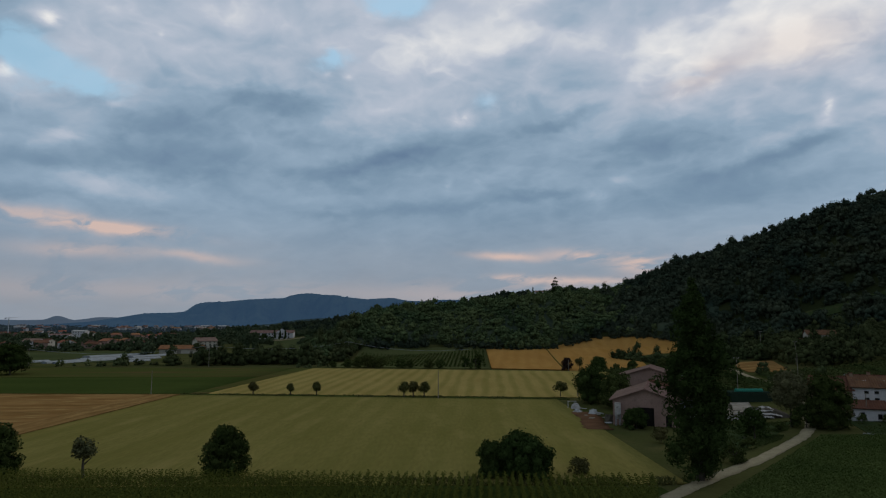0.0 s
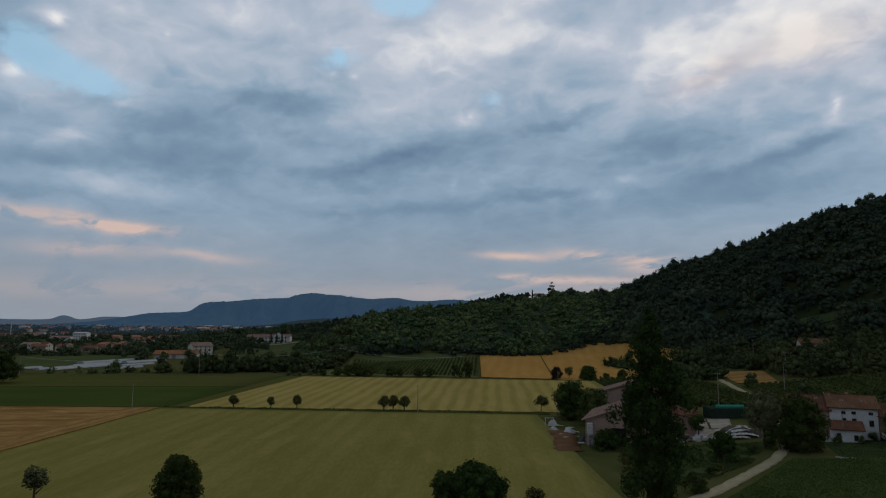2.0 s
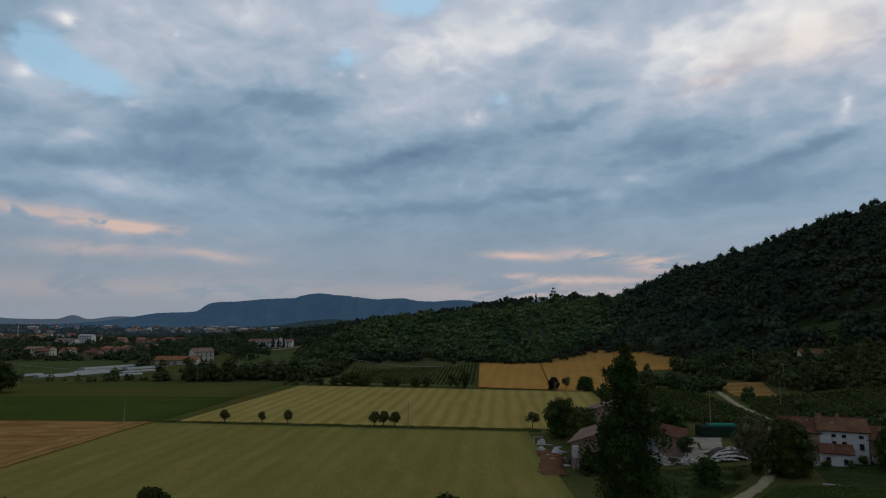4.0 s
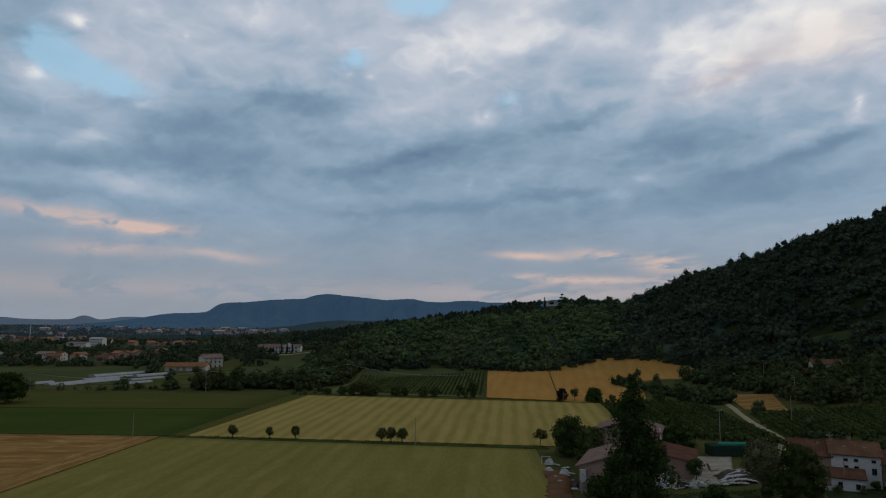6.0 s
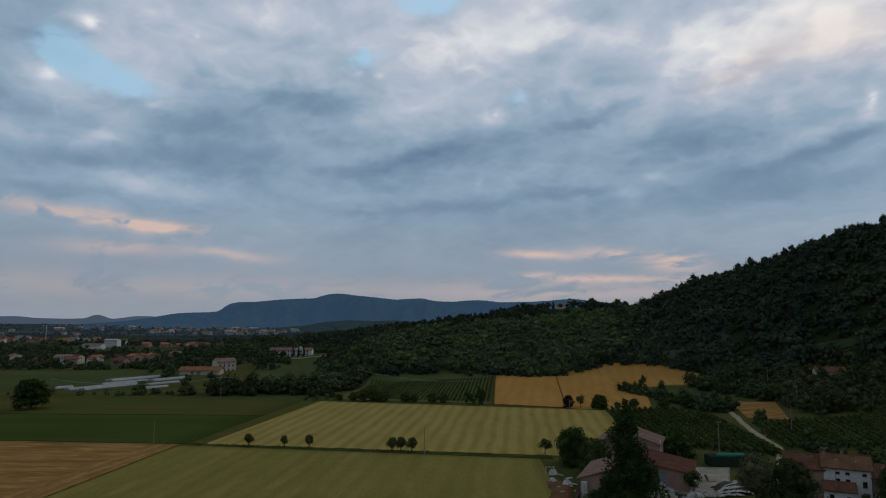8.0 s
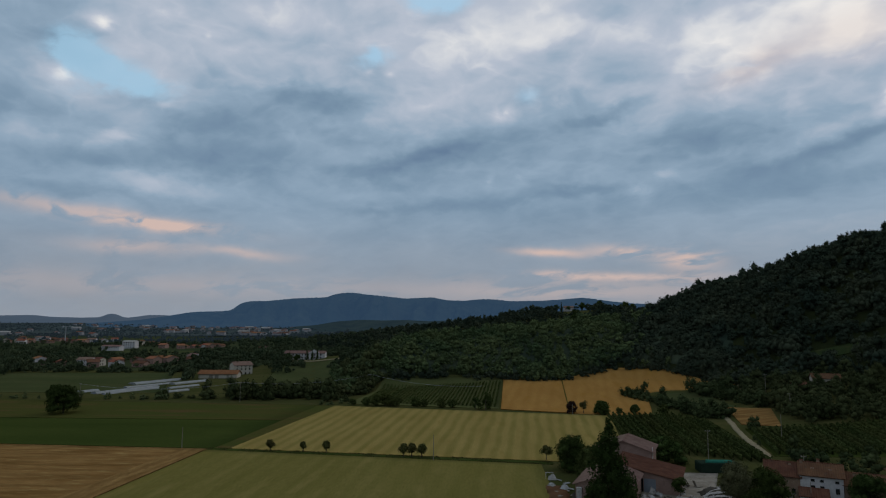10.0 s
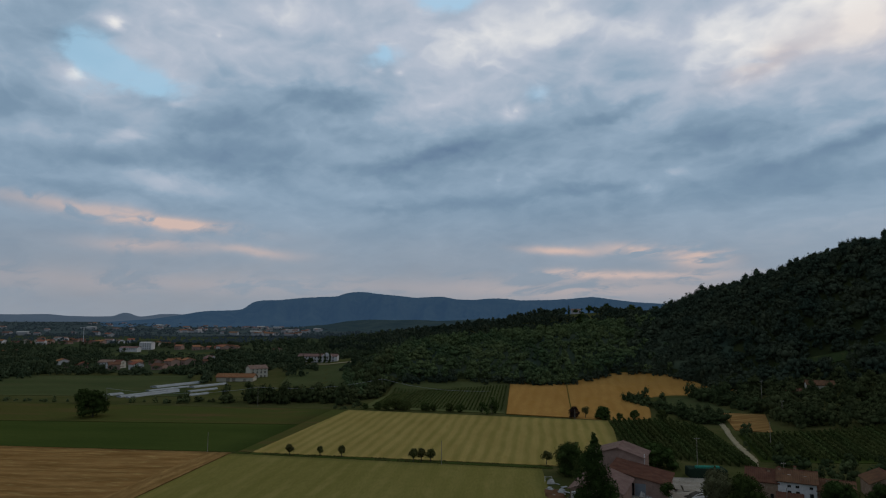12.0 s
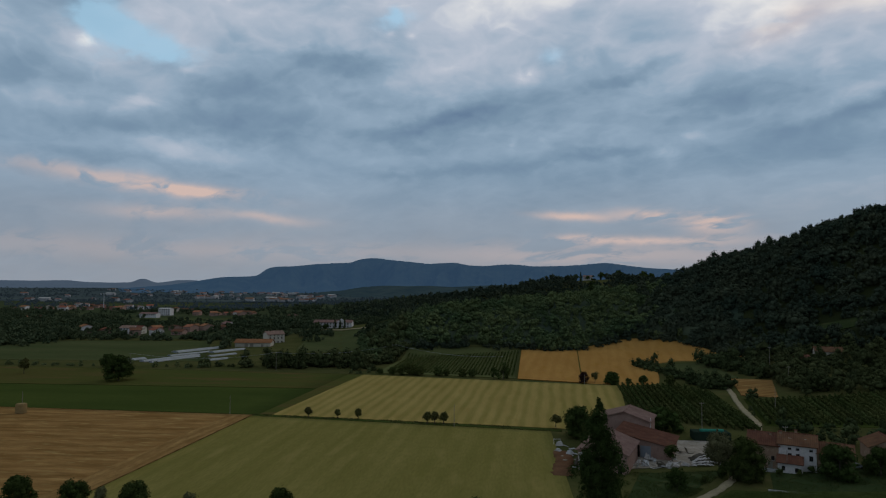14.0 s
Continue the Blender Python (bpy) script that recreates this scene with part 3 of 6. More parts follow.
patch("lawn", [(78, 119), (114, 119), (114, 136), (83, 134)], LAWN, "dark green lawn before the farmhouse", lift=0.07)
patch("verge", [(39, 98), (58, 116), (72, 135), (50, 131)], LAWN, "dark green grass verge between barn and track", lift=0.06)
strip("soil_patch", [(30.0, 126), (30.6, 133), (32.0, 141), (31.4, 150)], 4.8, SOIL, "bare red-brown soil plot beside the barn", "ground", lift=0.17)
patch("yard", [(44, 133), (68, 140), (78, 166), (60, 168)], YARD, "pale trodden gravel farmyard round the barn", lift=0.12)
strip("road", [(17, 66), (26, 77.5), (31, 83), (36.5, 88.5), (48, 99.5), (58, 110.5), (66, 119.5), (73, 129.5), (80, 143), (88, 160), (95, 175), (100, 186), (102, 199), (104, 213), (107, 228), (110, 241), (113, 256)], 2.0, GRAVEL, "pale gravel farm track with worn edges", "road")
strip("balk", [(52.6, 277.5), (62, 391)], 0.45, BROWNCROP, "dark grassy balk between two wheat plots", "path", lift=0.62)
strip("hill_track", [(139, 306), (146, 324), (150, 345)], 1.2, GRAVEL, "pale gravel track climbing to the woods", "path", lift=0.4)
strip("hill_lane", [(196, 262), (182, 280), (190, 296)], 1.3, GRAVEL, "pale lane to the hillside house", "path", lift=0.3)
strip("far_lane", [(-150, 505), (-110, 500), (-70, 520), (-30, 545)], 4, GRAVEL, "pale lane climbing beside the long house", "road", lift=0.3)

# ---- far distance ----


def ridge(name, rows, dist, depth, material_, label, rough):
    """A distant range: its crest by azimuth, with spurs and gullies running down to the plain."""
    rows = np.array(rows, float)
    az = np.arange(rows[0, 0], rows[-1, 0], 0.12)
    us = np.linspace(0, 1, 26)
    top = np.interp(az, rows[:, 0], rows[:, 1])
    top = np.convolve(np.pad(top, 2, mode="edge"), np.ones(5) / 5, "valid")
    V = []
    for j, u in enumerate(us):
        for a, h in zip(az, top):
            r = dist - depth * (1 - u)
            s = noise.fractal(Vector((a * 0.45, u * 1.2, 2.0)), 1.0, 2.0, 5)
            z = h * (u ** 0.8) * (1 + rough * s * (1 - u) * 1.6) + 0.014 * h * noise.noise(Vector((a * 4.0, 5, 1))) + 0.008 * h * noise.noise(Vector((a * 15.0, 7, 1)))
            V.append((16 + r * math.sin(radians(a)), -38 + r * math.cos(radians(a)), max(min(z, 45 + (h - 45) * 0.985 * r / dist) if u < 1 and h > 60 else z, 0) - 1.0))
    n = len(az)
    for a in az:
        V.append((16 + (dist + 150) * math.sin(radians(a)), -38 + (dist + 150) * math.cos(radians(a)), -2.0))
    F = np.array([(j * n + i, j * n + i + 1, (j + 1) * n + i + 1, (j + 1) * n + i) for j in range(len(us)) for i in range(n - 1)])
    return tagged(mesh_object(name, V, F, material_, smooth=True), label, "hills", kind="structure")


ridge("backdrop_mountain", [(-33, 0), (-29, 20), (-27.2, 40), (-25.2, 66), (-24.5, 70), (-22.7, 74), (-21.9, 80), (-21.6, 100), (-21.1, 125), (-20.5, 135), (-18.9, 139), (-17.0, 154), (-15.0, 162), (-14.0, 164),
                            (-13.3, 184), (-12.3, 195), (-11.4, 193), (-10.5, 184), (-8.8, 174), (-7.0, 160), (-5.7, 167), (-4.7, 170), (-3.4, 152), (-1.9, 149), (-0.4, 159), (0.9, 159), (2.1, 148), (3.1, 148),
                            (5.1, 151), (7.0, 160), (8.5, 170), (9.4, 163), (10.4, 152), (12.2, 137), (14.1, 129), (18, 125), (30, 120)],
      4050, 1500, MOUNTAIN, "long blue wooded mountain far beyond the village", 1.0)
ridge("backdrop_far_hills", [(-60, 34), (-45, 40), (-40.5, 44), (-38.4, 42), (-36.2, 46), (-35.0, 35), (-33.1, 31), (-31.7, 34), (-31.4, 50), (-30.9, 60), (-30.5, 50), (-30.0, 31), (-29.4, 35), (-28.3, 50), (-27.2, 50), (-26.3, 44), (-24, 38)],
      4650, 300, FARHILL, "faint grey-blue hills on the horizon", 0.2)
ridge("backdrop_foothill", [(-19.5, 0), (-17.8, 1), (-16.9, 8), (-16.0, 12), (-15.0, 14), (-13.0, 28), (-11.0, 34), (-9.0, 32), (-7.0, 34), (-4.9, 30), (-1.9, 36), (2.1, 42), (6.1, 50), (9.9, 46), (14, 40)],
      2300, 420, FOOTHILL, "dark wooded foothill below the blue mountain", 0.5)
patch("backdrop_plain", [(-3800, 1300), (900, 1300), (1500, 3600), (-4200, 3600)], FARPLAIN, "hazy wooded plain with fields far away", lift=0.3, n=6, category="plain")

# ---- trees ----


def ico(sub=1):
    bm = bmesh.new()
    bmesh.ops.create_icosphere(bm, subdivisions=sub, radius=1.0)
    v = np.array([tuple(q.co) for q in bm.verts])
    f = np.array([[q.index for q in g.verts] for g in bm.faces])
    bm.free()
    return v, f


ICO1, ICO2 = ico(1), ico(2)


def lumps(rng, kind, n):
    """Centres and radii of the leaf masses of a crown one unit high and wide, standing on z = 0."""
    out = []
    for i in range(n):
        a = rng.uniform(0, 2 * math.pi)
        if kind == "spire":
            z = 0.02 + 0.96 * (i + rng.uniform(0, 1)) / n
            w = 0.5 * float(np.interp(z, [0, 0.1, 0.25, 0.42, 0.55, 0.66, 0.8, 0.92, 1], [0.42, 0.72, 0.95, 1.0, 0.88, 0.64, 0.44, 0.24, 0.04])) * rng.uniform(0.5, 1.2)
            r = max(0.028, min(0.085, w * 0.34))
            rr = max(0, w - r * 0.8) * rng.uniform(0.35, 1)
            out.append((rr * math.cos(a), rr * math.sin(a), z, r))
        elif kind == "column":
            z = 0.03 + 0.92 * (i + rng.uniform(0, 1)) / n
            w = 0.50 * (1 - z) ** 0.62 * min(1, (z + 0.10) / 0.22) * rng.uniform(0.72, 1.08)
            r = max(0.035, w * 0.40)
            rr = max(0, w - r * 0.7) * rng.uniform(0.3, 1)
            out.append((rr * math.cos(a), rr * math.sin(a), z, r))
        elif kind == "bush":
            z = 0.94 * rng.uniform(0.0, 1.0)
            w = 0.5 * math.sqrt(max(0.05, 1 - (max(0.0, z - 0.12) / 0.9) ** 2.5))
            r = rng.uniform(0.08, 0.145)
            rr = max(0, w - r * 0.8) * rng.uniform(0.4, 1.0)
            out.append((rr * math.cos(a), rr * math.sin(a), r * 0.6 + z * (0.96 - 1.5 * r), r))
        elif kind == "canopy":
            zz = rng.uniform(-0.75, 1)
            q = math.sqrt(1 - zz * zz)
            k = rng.uniform(0.3, 1.0) ** 0.5 * 0.38
            r = rng.uniform(0.09, 0.22)
            out.append((q * k * math.cos(a), q * k * math.sin(a), 0.5 + zz * (0.52 - r), r))
        elif kind == "cone":
            tier = int(i * 7 / n)
            z = 0.10 + 0.84 * tier / 6.5 + rng.uniform(-0.02, 0.02)
            w = 0.50 * (1 - z) ** 0.8 + 0.02
            out.append((w * rng.uniform(0.2, 0.9) * math.cos(a), w * rng.uniform(0.2, 0.9) * math.sin(a), z, max(0.03, w * 0.24)))
        else:
            zz = rng.uniform(-1, 1)
            q = math.sqrt(1 - zz * zz)
            k = rng.uniform(0.25, 1.0) ** 0.5 * 0.33
            r = rng.uniform(0.13, 0.23)
            out.append((q * k * math.cos(a), q * k * math.sin(a), 0.5 + zz * (0.5 - r) * (0.8 if zz < 0 else 1.0), r))
    return np.array(out)


def crown_arrays(rng, kind, h, w, leaf, n_leaf, n_lump, core=0.80, sub=1, loose=0.42, spread=0.07):
    """Leaf clumps over the lumps of a crown, round solid inner masses. Returns vertices, triangles."""
    L = lumps(rng, kind, n_lump)
    S = np.array([w, w, h])
    zr = 0.5 * (w + h) if kind in ("round", "bush", "canopy") else min(w * 1.25, h)
    area = L[:, 3] ** 2
    pick = rng.choice(len(L), n_leaf, p=area / area.sum())
    d = rng.normal(size=(n_leaf, 3))
    d[:, 2] += 0.25
    d /= np.linalg.norm(d, axis=1)[:, None]
    c = L[pick, :3] * S + d * L[pick, 3:4] * np.array([w, w, zr]) * (rng.uniform(0.80, 1.08, (n_leaf, 1)) + rng.exponential(spread, (n_leaf, 1)))
    t = np.cross(d, rng.normal(size=(n_leaf, 3)))
    t /= np.linalg.norm(t, axis=1)[:, None]
    nrm = d + rng.normal(0, loose, (n_leaf, 3))
    b = np.cross(nrm, t)
    b /= np.linalg.norm(b, axis=1)[:, None]
    s = leaf * rng.uniform(0.6, 1.35, (n_leaf, 1))
    sag = d * s * 0.22
    quad = np.stack([c - t * s * 0.62, c - b * s * 0.34 + sag, c + t * s * 0.62 - sag, c + b * s * 0.34 + sag], 1).reshape(-1, 3)
    i = np.arange(n_leaf) * 4
    tri = np.concatenate([np.stack([i, i + 1, i + 2], -1), np.stack([i, i + 2, i + 3], -1)])
    iv, jf = ICO1 if sub == 1 else ICO2
    cv, cf = [], []
    for k, (x, y, z, r) in enumerate(L):
        wob = 1 + rng.normal(0, 0.10, (len(iv), 1))
        cv.append(np.array([x, y, z]) * S + iv * wob * r * core * np.array([w, w, zr]))
        cf.append(jf + k * len(iv))
    cv, cf = np.concatenate(cv), np.concatenate(cf) + len(quad)
    return np.concatenate([quad, cv]), np.concatenate([tri, cf])


def trunk_arrays(rng, h, r0, r1, limbs, reach, lean=0.03):
    """A tapered trunk with limbs, as rings of eight."""
    V, F = [], []

    def tube(p0, p1, a, b, n=5, bend=0.1):
        p0, p1 = np.array(p0, float), np.array(p1, float)
        ax = (p1 - p0) / np.linalg.norm(p1 - p0)
        u = np.cross(ax, (0.3, 0.9, 0.1))
        u /= np.linalg.norm(u)
        v = np.cross(ax, u)
        off = rng.normal(0, bend, 3)
        base = len(V)
        for i in range(n + 1):
            s = i / n
            c = p0 + (p1 - p0) * s + off * math.sin(s * math.pi)
            for k in range(8):
                q = k * math.pi / 4
                V.append(c + (u * math.cos(q) + v * math.sin(q)) * (a + (b - a) * s) * (1.35 if (i == 0 and a == r0) else 1))
        for i in range(n):
            for k in range(8):
                F.append((base + i * 8 + k, base + i * 8 + (k + 1) % 8, base + i * 8 + 8 + (k + 1) % 8, base + i * 8 + 8 + k))

    top = np.array([rng.normal(0, lean * h), rng.normal(0, lean * h), h])
    tube((0, 0, -0.25), top, r0, r1, 6, 0.03 * h)
    for i in range(limbs):
        s = 0.45 + 0.5 * i / max(1, limbs - 1)
        a = i * 2.4 + rng.uniform(0, 1)
        p = top * s
        tube(p, p + np.array([math.cos(a) * reach, math.sin(a) * reach, reach * 0.9]), r0 * (1 - s) * 0.7 + 0.03, 0.02, 3, 0.05)
    return np.array(V), np.array(F)


def tree(seed, kind="round", h=6.0, w=5.0, stem=1.5, leaf=0.35, n_leaf=1500, n_lump=16, leaves=None, girth=0.18, label="", category="tree", name="tree", core=0.64):
    rng = np.random.default_rng(seed)
    ob = new(name)
    v, f = trunk_arrays(rng, stem + (h - stem) * 0.55, girth, girth * 0.3, 5, w * 0.25)
    mesh_object("trunk", v, f, BARK, ob)
    if kind in ("bush", "spire"):
        n_lump = int(n_lump * 1.7)
    v, f = crown_arrays(rng, kind, h - stem, w, leaf, n_leaf, n_lump, core, 1, 0.6, 0.11)
    v[:, 2] += stem
    mesh_object("crown", v, f, leaves or LEAF, ob)
    return tagged(ob, label, category)


def stand(ob, x, y, turn=0.0, s=1.0, sink=0.0):
    ob.matrix_basis = pose(x, y, lz(x, y) - sink, 0, 0, turn) @ Matrix.Diagonal((s, s, s, 1))
    return ob


def repeat(ob, x, y, turn=0.0, s=1.0, sink=0.0):
    q = copy_thing(ob, pose(x, y, lz(x, y) - sink, 0, 0, turn))
    q.scale = (s, s, s)
    return q


# the tall ivy-grown poplar beside the track
stand(tree(11, "spire", 27.0, 11.2, 0.3, 0.28, 34000, 125, LEAF, 0.45, "tall dark poplar with ragged ivy-grown crown", name="poplar", core=0.42), 33.8, 86.6)
# trees along the near field edge
stand(tree(21, "bush", 7.4, 6.6, 0.1, 0.30, 8000, 44, LEAF, 0.2, "dense round dark green bush tree at the maize edge", name="field_tree"), -29.4, 88.5)
for sd, x, y, s in ((221, -73.7, 88.5, 1.0), (222, -86, 88, 1.05)):
    stand(tree(sd, "bush", 7.6, 7.4, 0.1, 0.32, 6000, 40, LEAF, 0.2, "round dark green bush tree beside the stubble", name="field_tree"), x, y, 0, s)
stand(tree(223, "round", 5.6, 3.8, 2.0, 0.26, 1500, 14, LEAF_GREY, 0.22, "grey-crowned pollarded willow beside the stubble", name="pollard_willow", core=0.6), -67.6, 88.3)
stand(tree(22, "bush", 7.8, 7.2, 0.1, 0.30, 8000, 44, LEAF, 0.2, "broad dark green bush tree at the maize edge", name="field_tree"), -60.5, 88.5)
stand(tree(23, "bush", 6.5, 8.4, 0.1, 0.30, 9000, 50, LEAF, 0.2, "wide dark green shrub tree at the maize edge", name="field_tree"), 11.0, 88.5)
stand(tree(24, "bush", 5.4, 5.0, 0.1, 0.30, 4000, 26, LEAF, 0.15, "low dark green shrub at the maize edge", name="shrub"), 6.4, 88.8)
stand(tree(25, "round", 5.6, 3.6, 2.3, 0.26, 1500, 14, LEAF_GREY, 0.22, "pollarded willow with a leaning trunk and grey crown", name="pollard_willow", core=0.4), -48.0, 88.0)
stand(tree(26, "bush", 2.6, 3.4, 0.05, 0.22, 1200, 14, LEAF_OLIVE, 0.08, "small olive-green shrub at the field edge", name="shrub"), 18.6, 90)
# pollards along the ditch
pol = stand(tree(31, "round", 3.8, 3.2, 0.5, 0.20, 2200, 18, LEAF_OLIVE, 0.2, "small round pollarded willow on the ditch bank", "tree", "pollard_willow"), -54.0, 184.6)
pol["group"] = "pollards along the ditch"
for x, y, s in ((-43.4, 185.0, 0.86), (-35.8, 184.2, 1.0), (-10.8, 179.6, 1.12), (-8.3, 179.8, 1.15), (-5.2, 180.0, 1.1)):
    repeat(pol, x, y, random.uniform(0, 360), s)
stand(tree(32, "round", 4.6, 4.2, 0.9, 0.3, 900, 10, LEAF_OLIVE, 0.15, "small olive-green tree at the end of the ditch"), 32.5, 180)
# bushes between the stubble and the ochre field
stand(tree(33, "bush", 6.0, 6.0, 0.3, 0.3, 2400, 32, LEAF_PURPLE, 0.15, "dark purple-leaved round tree at the field edge"), 53.2, 277)
stand(tree(34, "round", 6.2, 4.2, 1.2, 0.3, 1000, 12, LEAF_OLIVE, 0.15, "slim olive-green tree at the field edge"), 58.2, 277)
stand(tree(35, "bush", 6.6, 8.0, 0.1, 0.32, 3600, 43, LEAF, 0.15, "dense dark green bush at the field edge", "bush", "bush", core=0.85), 66.0, 274.5)
stand(tree(36, "bush", 9.0, 8.0, 0.1, 0.4, 1200, 14, LEAF, 0.15, "dark green bush at the vineyard corner", "bush", "bush"), 14.5, 284)
stand(tree(37, "bush", 6.5, 5.5, 0.1, 0.4, 800, 10, LEAF, 0.15, "dark green bush at the vineyard corner", "bush", "bush"), 9.8, 285)
hb = stand(tree(38, "bush", 5.0, 5.2, 0.1, 0.4, 1500, 25, LEAF_MID, 0.12, "rounded green bush along the vineyard edge", "bush", "bush", core=0.85), -31.0, 291)
for x, y, s in ((-38, 292, 1.15), (-34.5, 294, 1.3), (-28.0, 291, 1.05), (-43.0, 292, 0.9), (-19.0, 291, 1.0), (-15.0, 290.5, 0.8), (-6.5, 289.5, 0.95), (-1.0, 289, 0.9), (-50, 293.5, 0.7), (74, 276, 0.65), (81, 276, 0.9), (92, 271.5, 1.05)):
    repeat(hb, x, y, random.uniform(0, 360), s)
# trees round the barn
stand(tree(41, "bush", 10.5, 11.5, 0.3, 0.42, 6000, 40, LEAF, 0.25, "large dark green tree beside the barn"), 38.6, 168.5)
stand(tree(42, "bush", 9.8, 9.5, 0.4, 0.4, 5000, 34, LEAF_MID, 0.25, "leafy green tree before the barn"), 42.0, 157)
stand(tree(43, "bush", 4.2, 6.0, 0.1, 0.30, 3500, 26, LEAF, 0.15, "dark shrub against the barn wall", "bush", "bush"), 37.9, 128.0)
stand(tree(44, "round", 2.6, 3.4, 0.1, 0.28, 700, 8, LEAF_OLIVE, 0.1, "yellowish shrub on the field edge", "bush", "bush"), 37.6, 113)
stand(tree(45, "round", 11.8, 7.8, 2.2, 0.32, 6000, 34, LEAF_GREY, 0.25, "grey-green willow beside the farm track", name="willow", core=0.7), 69.2, 129.6)
stand(tree(46, "bush", 11.6, 9.8, 0.2, 0.34, 8500, 48, LEAF, 0.25, "dark round tree on the bend of the track"), 75.0, 126.8)
stand(tree(47, "bush", 5.5, 6.0, 0.1, 0.34, 1600, 14, LEAF, 0.15, "dark shrub under the willow", "bush", "bush"), 71.2, 127.8)
stand(tree(48, "bush", 6.0, 6.6, 0.1, 0.34, 1600, 14, LEAF, 0.15, "dark shrub beside the track", "bush", "bush"), 55.8, 117)
stand(tree(49, "round", 5.0, 4.6, 1.0, 0.3, 900, 10, LEAF, 0.15, "small dark tree in the farmyard"), 60.5, 141)
stand(tree(50, "bush", 9.4, 10.0, 0.2, 0.34, 7500, 44, LEAF, 0.22, "dark round tree before the farmhouse"), 96.8, 128.3)
stand(tree(51, "bush", 7.4, 8.5, 0.3, 0.36, 4500, 32, LEAF, 0.2, "dark tree beside the cottage garden"), 107.5, 130)
stand(tree(52, "bush", 8.5, 14.0, 0.2, 0.4, 4000, 34, LEAF, 0.2, "broad dark tree behind the barn"), 67, 178)
stand(tree(53, "bush", 2.4, 3.0, 0.1, 0.26, 600, 8, LEAF_MID, 0.1, "low green shrub beside the track", "bush", "bush"), 50, 108)
stand(tree(54, "bush", 3.2, 4.2, 0.1, 0.28, 900, 10, LEAF_MID, 0.1, "green shrub beside the poplar", "bush", "bush"), 43, 97)
for i, (x, y, s) in enumerate(((84, 130.8, 0.5), (93, 133.5, 0.45), (89, 131, 0.4), (77, 127, 0.6), (64, 124, 0.5))):
    stand(tree(55 + i, "round", 4.4, 4.8, 0.1, 0.3, 900, 10, LEAF_MID, 0.1, "low green garden shrub", "bush", "bush"), x, y, 0, s)
# the lone tree in the dark field and its neighbours
stand(tree(61, "bush", 13.0, 14.5, 1.2, 0.6, 5000, 40, LEAF, 0.4, "large lone dark tree in the crop field"), -170, 254)
stand(tree(62, "bush", 8.5, 10, 0.6, 0.6, 1500, 18, LEAF, 0.3, "dark bushy tree behind the crop field"), -203, 296)
stand(tree(63, "round", 8.0, 5.5, 1.5, 0.5, 900, 12, LEAF_OLIVE, 0.2, "slim olive-green tree at the crop field"), -232, 270)
# the tall conifer on the ridge
stand(tree(64, "cone", 19, 12, 0.8, 0.6, 2600, 60, LEAF, 0.3, "tall dark conifer standing above the ridge", name="conifer"), 84.5, 480)


def merged(name, arrays, spots, material_, label, category="woods"):
    """Many trees as one woodland mesh. Spots: x, y, z, turn, scale across, scale up, which crown."""
    V, F, base = [], [], 0
    for x, y, z, t, s, sz, k in spots:
        v, f = arrays[int(k) % len(arrays)]
        c, d = math.cos(t) * s, math.sin(t) * s
        V.append(np.column_stack([v[:, 0] * c - v[:, 1] * d + x, v[:, 0] * d + v[:, 1] * c + y, v[:, 2] * sz + z]).astype(np.float32))
        F.append(f + base)
        base += len(v)
    return tagged(mesh_object(name, np.concatenate(V), np.concatenate(F), material_), label, category, kind="stuff")


rng = np.random.default_rng(5)
CROWNS = [crown_arrays(rng, "canopy", h, w, 0.75, 250, 17, 0.74, 1, 0.60, 0.16) for h, w in ((9, 10), (10, 9.5), (8, 11), (11, 9), (9, 12), (8, 8), (7, 6.5), (12, 8), (11.5, 7.5), (11, 6.5))]
CROWNS_LOW = [crown_arrays(rng, "canopy", h, w, 1.6, 60, 6, 0.75, 1, 0.7, 0.14) for h, w in ((8, 8.5), (9, 7.5), (7, 9), (11, 6.5))]
CROWNS_FAR = [crown_arrays(rng, "canopy", h, w, 2.6, 16, 3, 0.9) for h, w in ((8, 9), (9, 8), (7, 10), (11, 7))]


def wood_spots(rng, xs, ys, gap, keep, n_kind, lo=0.8, hi=1.3, sink=0.8):
    """A jittered lattice of trees where keep(x, y) holds."""
    X, Y = np.meshgrid(np.arange(xs[0], xs[1], gap), np.arange(ys[0], ys[1], gap))
    X = (X + rng.uniform(-0.45, 0.45, X.shape) * gap).ravel()
    Y = (Y + rng.uniform(-0.45, 0.45, Y.shape) * gap).ravel()
    k = keep(X, Y)
    X, Y = X[k], Y[k]
    n = len(X)
    s = rng.uniform(lo, hi, n)
    return np.column_stack([X, Y, land(X, Y) - sink, rng.uniform(0, 6.28, n), s, s * rng.uniform(0.85, 1.2, n), rng.integers(0, n_kind, n)])


WOOD_EDGE = np.array([(-12, 325), (-9, 350), (-7.5, 368), (-4, 377), (0, 384), (3.9, 387), (6.7, 380), (7.9, 383), (9.7, 391), (11, 399), (12.7, 407), (13.7, 410), (16.2, 408),
                      (18.7, 397), (20.2, 388), (23.2, 367), (25, 364), (30, 366), (42, 350)], float)  # azimuth, radius


